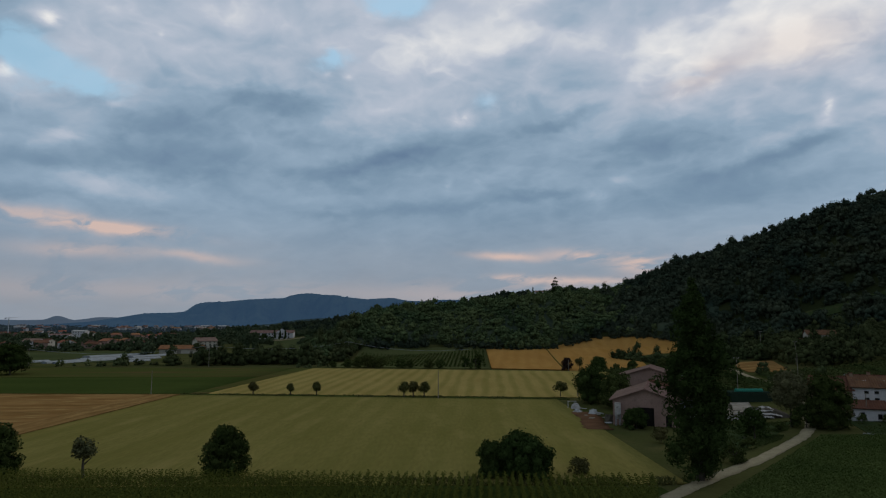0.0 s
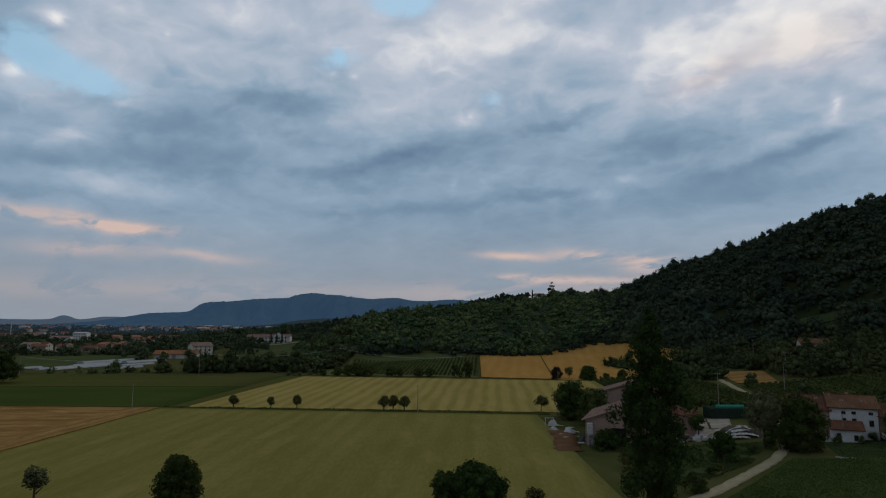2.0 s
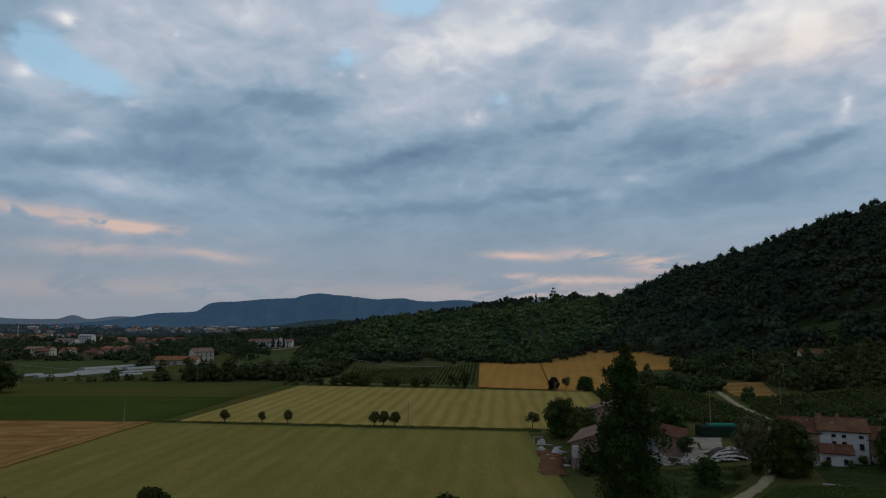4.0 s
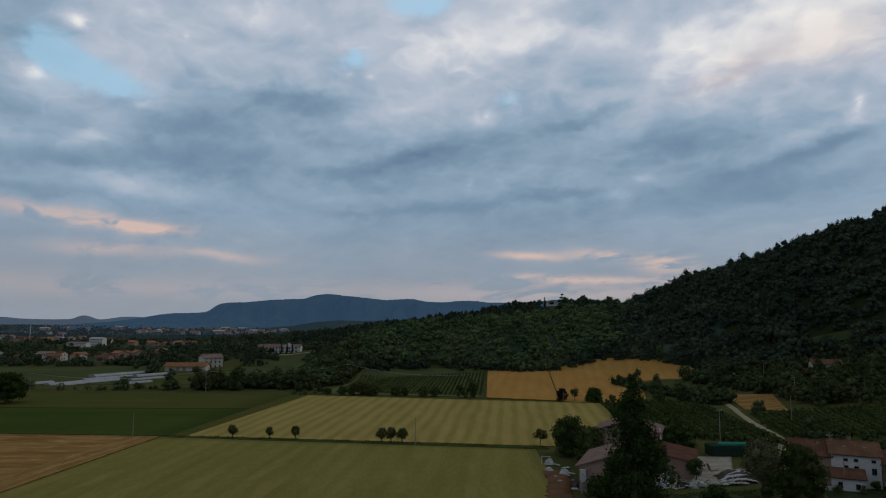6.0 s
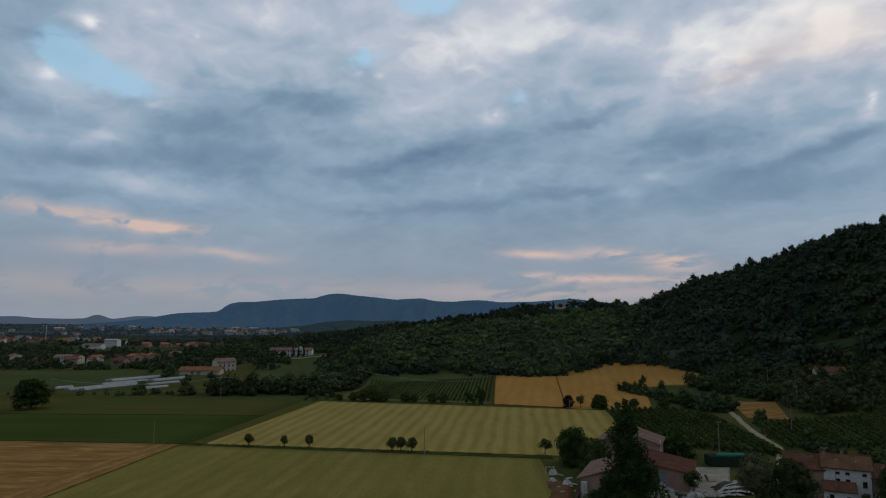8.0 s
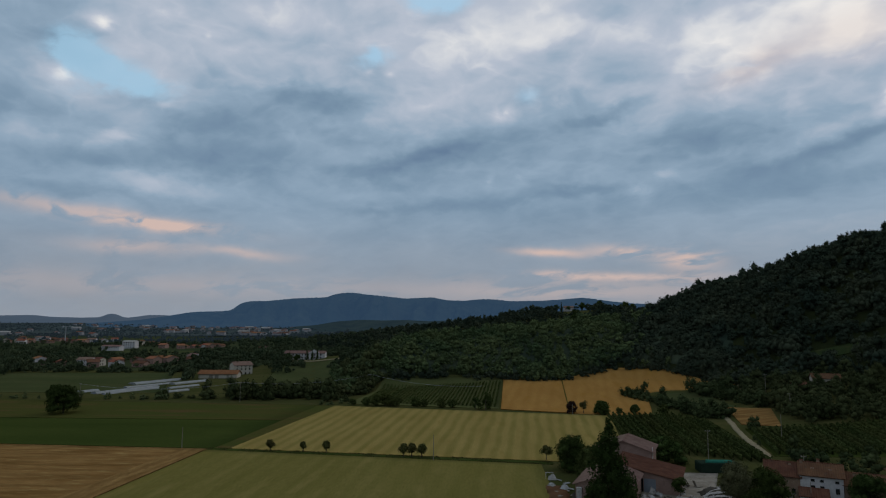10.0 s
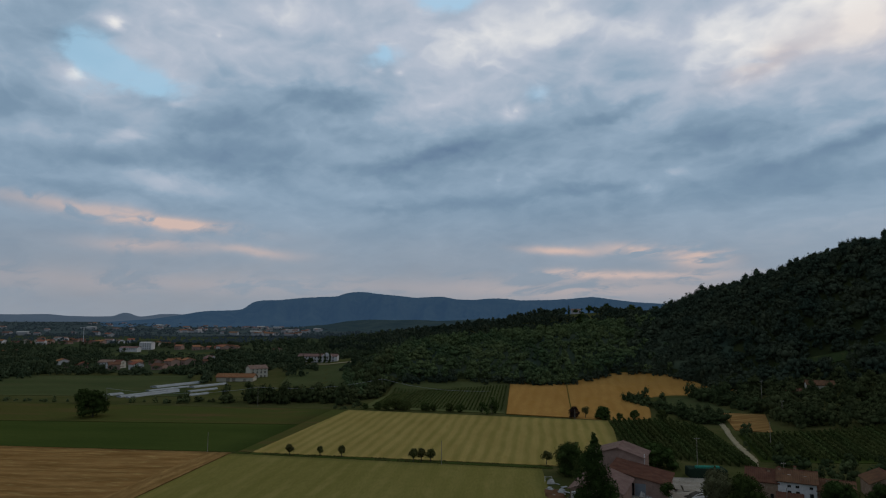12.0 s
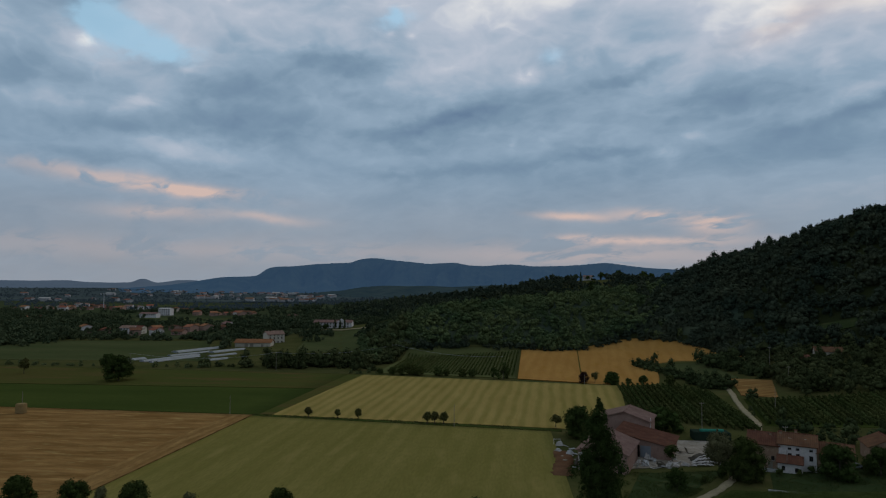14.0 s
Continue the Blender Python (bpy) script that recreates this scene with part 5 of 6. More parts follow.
def facade_house(name, w, d, h, rise, wall_m, roof_m, openings, label, over=0.45, ridge="x", category="house", doors=(), tile=0.45, door_m=None):
    """A gabled house: front wall at y = 0 along x with real openings. ridge: 'x' along the front, 'y' gable to the front."""
    ob = tagged(new(name), label, category)
    part("wall", wall_bm(w, h, list(openings) + list(doors)), wall_m, ob, "front wall with openings")
    bm = bmesh.new()
    box(bm, 0, d - 0.35, 0, w, d, h)
    part("wall", bm, wall_m, ob)
    for x0 in (0, w - 0.35):
        bm = bmesh.new()
        if ridge == "x":
            box(bm, x0, 0.35, 0, x0 + 0.35, d - 0.35, h)
            a = [bm.verts.new((x0 + k, y, z)) for k in (0, 0.35) for y, z in ((0, h), (d, h), (d / 2, h + rise))]
            for f in ((0, 1, 2), (5, 4, 3), (0, 2, 5, 3), (2, 1, 4, 5), (1, 0, 3, 4)):
                bm.faces.new([a[i] for i in f])
        else:
            box(bm, x0, 0.35, 0, x0 + 0.35, d - 0.35, h)
        part("wall", bm, wall_m, ob)
    if ridge == "y":
        for y0 in (0, d - 0.35):
            bm = bmesh.new()
            prism(bm, [(0, h), (w, h), (w / 2, h + rise)], y0, y0 + 0.35)
            part("gable", bm, wall_m, ob)
    bm = bmesh.new()
    box(bm, 0.35, 0.45, 0, w - 0.35, d - 0.36, 0.1)
    part("floor_slab", bm, DARKGAP, ob)
    o = over
    if ridge == "x":
        k = rise / (d / 2)
        slopes = [((-o, -o, h - k * o), (w + o, -o, h - k * o), (w + o, d / 2, h + rise), (-o, d / 2, h + rise)),
                  ((w + o, d + o, h - k * o), (-o, d + o, h - k * o), (-o, d / 2, h + rise), (w + o, d / 2, h + rise))]
        r0, r1 = (-o, d / 2), (w + o, d / 2)
    else:
        k = rise / (w / 2)
        slopes = [((-o, d + o, h - k * o), (-o, -o, h - k * o), (w / 2, -o, h + rise), (w / 2, d + o, h + rise)),
                  ((w + o, -o, h - k * o), (w + o, d + o, h - k * o), (w / 2, d + o, h + rise), (w / 2, -o, h + rise))]
        r0, r1 = (w / 2, -o), (w / 2, d + o)
    for s in slopes:
        bm = bmesh.new()
        tiled_slope(bm, *s, pitch=tile)
        part("roof", bm, roof_m, ob, "sloping clay tile roof")
    bm = bmesh.new()
    n = 14
    for i in range(n):
        a0, a1 = i / n, (i + 0.96) / n
        xa, ya = r0[0] + (r1[0] - r0[0]) * a0, r0[1] + (r1[1] - r0[1]) * a0
        xb, yb = r0[0] + (r1[0] - r0[0]) * a1, r0[1] + (r1[1] - r0[1]) * a1
        ex, ey = (0, 0.14) if ridge == "x" else (0.14, 0)
        box(bm, min(xa, xb) - ex, min(ya, yb) - ey, h + rise + 0.1, max(xa, xb) + ex, max(ya, yb) + ey, h + rise + 0.27)
    part("ridge_tiles", bm, roof_m, ob)
    for x0, z0, x1, z1 in openings:
        window(ob, x0, z0, x1 - x0, z1 - z0)
    for x0, z0, x1, z1 in doors:
        bm = bmesh.new()
        box(bm, x0, 0.2, z0, x1, 0.26, z1)
        part("door", bm, door_m or WOOD, ob, "dark panel for the unlit doorway" if door_m else "plain wooden door in the wall")
    return ob


def chimney(parent, x, y, z, h=1.1):
    bm = bmesh.new()
    box(bm, x - 0.3, y - 0.3, z, x + 0.3, y + 0.3, z + h)
    c = part("chimney", bm, BRICK, parent, "plastered chimney with a tile cap")
    bm = bmesh.new()
    box(bm, x - 0.38, y - 0.38, z + h + 0.003, x + 0.38, y + 0.38, z + h + 0.12)
    part("cap", bm, TILE, c)


# the white farmhouse with its brick wing
house = facade_house("farmhouse", 8.5, 8.2, 6.8, 2.0, WHITE, TILE,
                     [(2.1, 5.4, 2.9, 6.0), (3.9, 5.4, 4.7, 6.0), (6.9, 5.4, 7.7, 6.0), (2.1, 3.4, 2.95, 4.6), (3.9, 3.4, 4.75, 4.6), (6.9, 3.1, 7.75, 4.4), (7.0, 0.7, 7.8, 1.9)],
                     "white two-storey farmhouse with red tile roof and dark windows")
house.matrix_basis = pose(86.4, 137.0, 0.4, 0, 0, -24)
for x, y, z in ((0.4, 3.6, 8.2), (3.9, 5.2, 8.4)):
    chimney(house, x, y, z)
for x in (2.2, 5.8):
    bm = bmesh.new()
    box(bm, x, 2.0, 7.75, x + 0.7, 2.5, 8.05)
    part("skylight", bm, SHEET, house, "pale roof light")
porch = tagged(new("lean_to"), "white lean-to with a red tile roof against the farmhouse", "house")
part("wall", wall_bm(5.6, 2.7, [(0.9, 0.9, 1.7, 2.0), (3.9, 0.7, 4.7, 1.8)], 0.3), WHITE, porch)
for x0 in (0, 5.3):
    bm = bmesh.new()
    a = [bm.verts.new((x0 + k, y, z)) for k in (0, 0.3) for y, z in ((0.3, 0), (2.9, 0), (2.9, 4.0), (0.3, 2.75))]
    for f in ((0, 1, 2, 3), (7, 6, 5, 4), (0, 3, 7, 4), (3, 2, 6, 7), (2, 1, 5, 6)):
        bm.faces.new([a[i] for i in f])
    part("wall", bm, WHITE, porch)
bm = bmesh.new()
tiled_slope(bm, (-0.3, -0.4, 2.66), (5.9, -0.4, 2.66), (5.9, 2.95, 4.1), (-0.3, 2.95, 4.1))
part("roof", bm, TILE, porch, "red clay tile lean-to roof")
for x, z in ((0.9, 0.9), (3.9, 0.7)):
    window(porch, x, z, 0.8, 1.1)
porch.matrix_basis = pose(85.0, 134.33, 0.3, 0, 0, -24)
wing = facade_house("farmhouse_wing", 7.2, 8.0, 6.2, 2.3, BRICK, TILE, [(5.4, 2.3, 6.2, 3.4)], "old brick wing of the farmhouse with red tile roof", doors=[(4.6, 0, 5.8, 2.0)])
wing.matrix_basis = pose(79.9, 140.1, 0.3, 0, 0, -24)
chimney(wing, 5.2, 3.2, 7.6, 1.0)
wing2 = facade_house("farmhouse_annex", 7.8, 7.0, 5.3, 2.0, BRICK, TILE, [(1.5, 2.6, 2.3, 3.7), (5.0, 2.6, 5.8, 3.7)], "brick annex of the farmhouse with red tile roof")
wing2.matrix_basis = pose(94.5, 133.9, 0.5, 0, 0, -24)
chimney(wing2, 2.2, 2.6, 6.6, 0.9)
cot = facade_house("cottage", 9.0, 9.0, 5.2, 2.1, BRICK, TILE, [(1.2, 3.2, 2.1, 4.3), (6.5, 3.2, 7.4, 4.3)], "brick cottage with gabled red tile roof and dark loft opening", ridge="y", doors=[(3.9, 3.3, 5.1, 4.6)])
cot.matrix_basis = pose(110.2, 140, 1.0, 0, 0, -14)

# the barn: a gabled front shed, a wide low barn and a taller rear part
shed = facade_house("gabled_barn", 12.6, 16.0, 5.0, 2.2, STONE, TILE_OLD, [(0.6, 2.9, 1.6, 4.4)], "pink block barn shed with weathered tile gable roof", ridge="y", category="barn", doors=[(5.2, 0.0, 8.0, 3.6), (10.2, 0.0, 11.3, 2.2)], over=0.6, door_m=DARKGAP)
shed.matrix_basis = pose(34.7, 133.1, 0.0, 0, 0, -20)
rear = facade_house("tall_barn", 15.0, 11.0, 7.2, 2.3, STONE, TILE_OLD, [], "tall rear barn with weathered pink tile roof", ridge="y", category="barn", over=0.6)
rear.matrix_basis = pose(44.8, 165.4, -0.3, 0, 0, -20)
bm = bmesh.new()
box(bm, 15.02, 0.2, 5.4, 15.2, 0.9, 8.2)
part("downpipe_panel", bm, WHITE, rear, "white panel at the eave")
barn = tagged(new("barn"), "wide low barn with a long red tile slope", "barn")
bm = wall_bm(15.0, 3.8, [(4.0, 0.0, 6.6, 3.4), (6.7, 0.0, 9.6, 3.4)], 0.35)
part("wall", bm, STONE, barn)
bm = bmesh.new()
prism(bm, [(0, 3.8), (15, 3.8), (0, 6.3)], 0, 0.35)
part("gable", bm, STONE, barn)
bm = bmesh.new()
box(bm, 14.65, 0.35, 0, 15.0, 14.9, 3.8)
part("wall", bm, STONE, barn)
bm = bmesh.new()
tiled_slope(bm, (15.7, -0.6, 3.6), (15.7, 15.0, 3.6), (-0.4, 15.0, 6.43), (-0.4, -0.6, 6.43))
part("roof", bm, TILE, barn, "long red clay tile slope")
bm = bmesh.new()
box(bm, 6.75, 0.12, 0.02, 9.55, 0.2, 3.38)
part("door", bm, GREYDOOR, barn, "grey sliding metal door")
# near-black panel that stands for the unlit inside of the barn
bm = bmesh.new()
box(bm, 4.0, 0.30, 0.02, 6.6, 0.34, 3.38)
part("opening", bm, DARKGAP, barn, "dark panel filling the open doorway for its unlit inside")
barn.matrix_basis = pose(46.8, 148.2, 0.0, 0, 0, -20)

# ---- the farm beyond the belt of trees ----
stable = facade_house("stable", 26, 9, 3.6, 2.0, CREAM, TILE_ORANGE, [], "long low stable with orange tile roof and dark arches", doors=[(7, 0, 9.6, 2.8), (11, 0, 13.6, 2.8), (19, 0, 21, 2.4)], over=0.8)
for x in (7, 11):
    bm = bmesh.new()
    box(bm, x, 0.27, 0.02, x + 2.6, 0.31, 2.78)
    part("opening", bm, DARKGAP, stable, "dark panel for the unlit arch")
stable.matrix_basis = pose(-181, 411, 0.0, 0, 0, 4)
manor = facade_house("manor_house", 13, 12, 7.4, 2.2, CREAM, TILE_OLD, [(x, z, x + 1.0, z + h) for z, h in ((1.0, 1.4), (4.0, 1.4), (6.3, 0.6)) for x in (1.5, 4.5, 7.5, 10.4)],
                     "three-storey cream farm manor with weathered roof", tile=0.7)
manor.matrix_basis = pose(-164, 431, 0.3, 0, 0, 38)
chimney(manor, 3, 4, 8.6)

# ---- greenhouses ----


def greenhouse(length, w, h, label):
    """A film tunnel on hoops with a door end."""
    ob = tagged(new("greenhouse"), label, "greenhouse", "film tunnels")
    n = 10
    prof = [(w / 2 * math.cos(math.pi * i / n), h * math.sin(math.pi * i / n) ** 0.8) for i in range(n + 1)]
    bm = bmesh.new()
    rows = [[bm.verts.new((x, y, z)) for x, z in prof] for y in np.linspace(0, length, 16)]
    for a, b in zip(rows, rows[1:]):
        for i in range(n):
            bm.faces.new((a[i], a[i + 1], b[i + 1], b[i]))
    bm.faces.new(rows[0])
    bm.faces.new(rows[-1][::-1])
    part("film", bm, POLY, ob, "dull white plastic film")
    for y in np.linspace(0, length, 6):
        bm = bmesh.new()
        for (x0, z0), (x1, z1) in zip(prof, prof[1:]):
            v = [bm.verts.new((x * k, yy, z * k + 0.02)) for x, z in ((x0, z0), (x1, z1)) for k, yy in ((1.0, y - 0.06), (1.02, y - 0.06), (1.02, y + 0.06), (1.0, y + 0.06))]
            for f in ((1, 2, 6, 5), (0, 1, 5, 4), (2, 3, 7, 6)):
                bm.faces.new([v[i] for i in f])
        bmesh.ops.remove_doubles(bm, verts=bm.verts, dist=0.001)
        part("hoop", bm, METAL, ob)
    bm = bmesh.new()
    box(bm, -0.9, -0.06, 0, 0.9, -0.01, min(2.1, h * 0.8))
    part("door", bm, GREYDOOR, ob)
    return ob


for x, y, a, ln, w, h in ((-199.5, 323, -24, 40, 5.0, 1.1), (-193.0, 321, -24, 34, 3.4, 0.9), (-205, 371, -26, 38, 7.5, 1.3), (-198.5, 352, -26, 30, 4.0, 0.9), (-164, 334, -30, 13, 4, 1.0), (-181, 374, -28, 26, 6, 1.2), (-172, 352, -28, 20, 4, 1.0), (-212, 326, -28, 12, 6, 1.1)):
    q = greenhouse(ln, w, h, "long white film greenhouse tunnel behind the hedge")
    q.matrix_basis = pose(x, y, lz(x, y), 0, 0, a)

# ---- houses of the village and the slopes ----


def long_house():
    ob = facade_house("long_house", 34, 9, 5.0, 1.9, WHITE, TILE_OLD, [(1.5 + 2.6 * i, 3.2, 2.6 + 2.6 * i, 4.6) for i in range(12)] + [(1.5 + 2.6 * i, 0.8, 2.6 + 2.6 * i, 2.2) for i in range(12)],
                      "long white house with rows of windows on a rise", tile=0.8)
    ob.matrix_basis = pose(-155, 517, 6.8, 0, 0, 3)
    bm = bmesh.new()
    prism(bm, [(20, 5.0), (30, 5.0), (25, 8.4)], -0.6, 0.0)
    part("gable", bm, WHITE, ob, "white central gable")


long_house()
cyp = stand(tree(71, "column", 10, 3.2, 0.3, 0.6, 700, 26, LEAF, 0.15, "slim dark cypress before the long white house", "tree", "cypress"), -134, 511)
cyp["group"] = "cypresses before the long house"
stand(tree(74, "round", 6.5, 8.0, 0.5, 0.6, 900, 18, LEAF, 0.2, "dark round tree before the long white house"), -150, 509)
stand(tree(75, "round", 5.0, 7.5, 0.3, 0.6, 800, 16, LEAF, 0.2, "low dark tree before the long white house"), -141.5, 508)
for x, y, s in ((-129.5, 511, 0.95), (-125.5, 511.5, 1.0), (-148, 509, 0.85)):
    repeat(cyp, x, y, 0, s)

hh = facade_house("hillside_house", 12, 8, 4.2, 1.9, CREAM, TILE, [(1.5, 1.2, 2.5, 2.4), (5.0, 1.2, 6.0, 2.4), (8.8, 1.2, 9.8, 2.4)], "low cream house with red tile roof among the slope trees", tile=0.7)
hh.matrix_basis = pose(169.5, 299, lz(175, 301) - 0.3, 0, 0, -16)
hh2 = facade_house("hillside_shed", 7, 6, 2.8, 1.5, CREAM, TILE, [(1.5, 1.0, 2.5, 2.0)], "small pale outbuilding beside the hillside house", tile=0.7)
hh2.matrix_basis = pose(160, 297, lz(163, 299) - 0.3, 0, 0, -10)

villa = facade_house("villa", 11, 8, 4.6, 1.6, WHITE, TILE_OLD, [(1.5 + 2.4 * i, 2.2, 2.6 + 2.4 * i, 3.6) for i in range(4)], "pale hilltop villa among dark trees", tile=0.9)
villa.matrix_basis = pose(108, 745, lz(113, 745) - 0.4)
vt = stand(tree(72, "column", 12, 4.0, 0.3, 0.8, 500, 22, LEAF, 0.2, "dark cypress beside the hilltop villa", "tree", "cypress"), 104, 738)
vt["group"] = "trees round the villa"
repeat(vt, 128, 740, 0, 0.9)
rt = stand(tree(73, "round", 11, 11, 1.5, 0.9, 500, 16, LEAF, 0.3, "round dark tree on the hilltop skyline"), 150, 745)
rt["group"] = "trees round the villa"
for x, y, s in ((99, 744, 0.75), (112, 737, 0.55), (128, 738, 0.85), (179, 748, 1.15), (189, 752, 1.0), (208, 748, 1.25)):
    repeat(rt, x, y, x * 7, s)


def village_house(seed):
    r = random.Random(seed)
    w, d, h = r.uniform(8, 13), r.uniform(8, 10.5), r.choice((3.0, 3.4, 4.8, 5.6))
    wins = [(1.2 + 2.8 * i, z, 2.3 + 2.8 * i, z + 1.3) for i in range(int((w - 1.4) / 2.8)) for z in ((1.0, 3.8) if h > 5 else (1.0,))]
    return facade_house("village_house", w, d, h, r.uniform(1.6, 2.2), r.choice((CREAM, WHITE, CREAM, WHITE, STONE)), r.choice((TILE_OLD, TILE, TILE_ORANGE, TILE)), wins,
                        "village house with plastered walls and clay tile roof", tile=1.2, ridge=r.choice("xxy"))


proto = [village_house(300 + i) for i in range(9)]
rv = random.Random(77)
spots = []
for x, y, n, sx, sy in ((-371, 510, 2, 12, 8), (-333, 503, 4, 22, 10), (-294, 500, 4, 20, 10), (-300, 548, 5, 26, 12), (-275, 572, 3, 16, 10), (-476, 900, 3, 24, 10), (-398, 806, 4, 24, 14), (-365, 812, 4, 24, 14),
                        (-350, 830, 2, 20, 12), (-750, 915, 4, 34, 18), (-707, 920, 4, 34, 18), (-740, 1015, 6, 50, 25), (-640, 930, 7, 45, 22), (-600, 955, 4, 30, 20), (-543, 660, 2, 16, 10), (-230, 690, 1, 10, 10)):
    for i in range(n):
        for tries in range(40):
            p = (x + rv.uniform(-sx, sx), y + rv.uniform(-sy, sy))
            if all(math.hypot(p[0] - q[0], p[1] - q[1]) > 15 for q in spots):
                spots.append(p)
                break
for i, (x, y) in enumerate(spots):
    turn = rv.choice((0, 10, -20, 35, 85, -40))
    if i < len(proto):
        proto[i].matrix_basis = pose(x, y, lz(x, y) - 0.1, 0, 0, turn)
    else:
        copy_thing(proto[rv.randrange(9)], pose(x, y, lz(x, y) - 0.1, 0, 0, turn))
for p in proto:
    p["group"] = "village houses"
gt = stand(tree(76, "round", 6.5, 6.5, 0.8, 0.6, 260, 12, VILLAGE_LEAF, 0.2, "green garden tree among the village houses", name="garden_tree"), spots[0][0] + 6, spots[0][1] - 7)
gt["group"] = "village garden trees"
for i, (x, y) in enumerate(spots[1:]):
    repeat(gt, x + rv.uniform(-9, 9), y - rv.uniform(6.5, 9), i * 50, rv.uniform(0.55, 1.05))
block = facade_house("white_block", 16, 12, 9.0, 1.2, WHITE, SHEET, [(1.5 + 3 * i, z, 2.7 + 3 * i, z + 1.4) for i in range(5) for z in (1, 4, 7)], "tall white village building with a pale roof", tile=1.5)
block.matrix_basis = pose(-460, 796, 0, 0, 0, 6)
block2 = facade_house("white_row", 24, 9, 5.4, 1.4, WHITE, TILE_OLD, [(1.5 + 3 * i, 3.4, 2.7 + 3 * i, 4.7) for i in range(7)], "long white village row house", tile=1.5)
block2.matrix_basis = pose(-455, 742, 0, 0, 0, -4)


def far_house(w, d, h, wall_m, roof_m, label):
    """A plain gabled house of the far town: four walls in one shell and two tiled slopes."""
    ob = tagged(new("town_house"), label, "house", "houses of the far town")
    bm = bmesh.new()
    prism(bm, [(0, 0), (w, 0), (w, h), (w / 2, h + 1.7), (0, h)], 0, d)
    part("wall", bm, wall_m, ob)
    for x0, x1 in ((-0.5, w / 2), (w + 0.5, w / 2)):
        bm = bmesh.new()
        tiled_slope(bm, (x0, -0.5, h - 0.1), (x0, d + 0.5, h - 0.1), (x1, d + 0.5, h + 1.85), (x1, -0.5, h + 1.85), pitch=2.0)
        part("roof", bm, roof_m, ob)
    return ob


# plaster toned down in its colour for the haze over the far town
FARWALL = mat("haze_dimmed_plaster", (0.26, 0.25, 0.25), (0.36, 0.345, 0.335), 0.05, fine=0.6, bump=0)
towns = [far_house(w, d, h, wm, rm, lb) for w, d, h, wm, rm, lb in (
    (9, 12, 5.6, FARWALL, TILE_OLD, "small white town house with a weathered tile roof"), (10, 16, 6.2, FARWALL, TILE, "cream town house with a red tile roof"),
    (12, 26, 7.0, FARWALL, SHEET, "long white town building with a pale roof"), (11, 20, 6.5, FARWALL, TILE_ORANGE, "cream town building with an orange tile roof"))]
used, spread = set(), []
for x, y, n, sx, sy in ((-733, 1690, 12, 120, 150), (-575, 1450, 10, 70, 60), (-747, 2030, 12, 130, 140), (-450, 1390, 8, 40, 60), (-529, 1700, 12, 60, 130), (-1560, 2500, 10, 420, 260), (-1250, 1750, 8, 260, 160), (-900, 1300, 7, 190, 80), (-1000, 2100, 10, 240, 200)):
    for i in range(n):
        spread.append((x + rv.uniform(-sx, sx), y + rv.uniform(-sy, sy)))
for i, (x, y) in enumerate(spread):
    k, turn = (0, 0, 1, 2, 0, 3, 1)[i % 7], rv.choice((90, 75, 100, 20, 60, 0))
    if k in used:
        copy_thing(towns[k], pose(x, y, lz(x, y), 0, 0, turn))
    else:
        towns[k].matrix_basis = pose(x, y, lz(x, y), 0, 0, turn)
        used.add(k)

# ---- crane over the village ----
crane = tagged(new("crane"), "thin pale tower crane over the village roofs", "crane")
for nm, a in (("mast", (-0.4, -0.4, 0, 0.4, 0.4, 26.5)), ("jib", (-6, -0.3, 26.0, 13, 0.3, 26.5)), ("counterweight", (-6, -0.5, 24.6, -4.2, 0.5, 25.99))):
    bm = bmesh.new()
    box(bm, *a)
    part(nm, bm, WHITE if nm == "jib" else METAL, crane)
crane.matrix_basis = pose(-626, 925, 0, 0, 0, 0)

# ---- poles and wires ----


def pole(x, y, h, label="slim wooden utility pole with a crossarm", arm=True):
    ob = tagged(new("utility_pole"), label, "pole", "poles across the fields")
    V, F = [], []
    for i, (z, r) in enumerate(((-0.3, 0.12), (h * 0.5, 0.095), (h, 0.07))):
        V += [(r * math.cos(k * math.pi / 4), r * math.sin(k * math.pi / 4), z) for k in range(8)]
    F = [(i * 8 + k, i * 8 + (k + 1) % 8, i * 8 + 8 + (k + 1) % 8, i * 8 + 8 + k) for i in range(2) for k in range(8)] + [tuple(range(16, 24))]
    mesh_object("post", V, F, WOOD, ob)
    if arm:
        bm = bmesh.new()
        box(bm, -0.7, -0.06, h - 0.45, 0.7, 0.06, h - 0.33)
        part("crossarm", bm, WOOD, ob)
        for k in (-0.6, 0, 0.6):
            bm = bmesh.new()
            box(bm, k - 0.05, -0.05, h - 0.327, k + 0.05, 0.05, h - 0.15)
            part("insulator", bm, CONCRETE, ob)
    ob.matrix_basis = pose(x, y, lz(x, y))
    return ob


for x, y, h, a in ((-1.3, 176.2, 7.6, 0), (-84.2, 187.4, 6.6, 0), (-161, 181.5, 7.4, 0), (-51.4, 350, 9.0, 1), (76.3, 168, 11.5, 1), (113.5, 207, 8.5, 0), (135, 247, 9, 1), (93.5, 150, 8.0, 1), (148, 300, 10, 1), (-108, 298, 10.0, 1), (-190, 296, 8.5, 1),
                   (53, 273, 4.6, 0), (87.3, 134.2, 5.5, 0), (37.5, 181, 5.5, 0)):
    pole(x, y, h, arm=bool(a), label="slim wooden utility pole with a crossarm" if a else "thin bare wooden post in the fields")


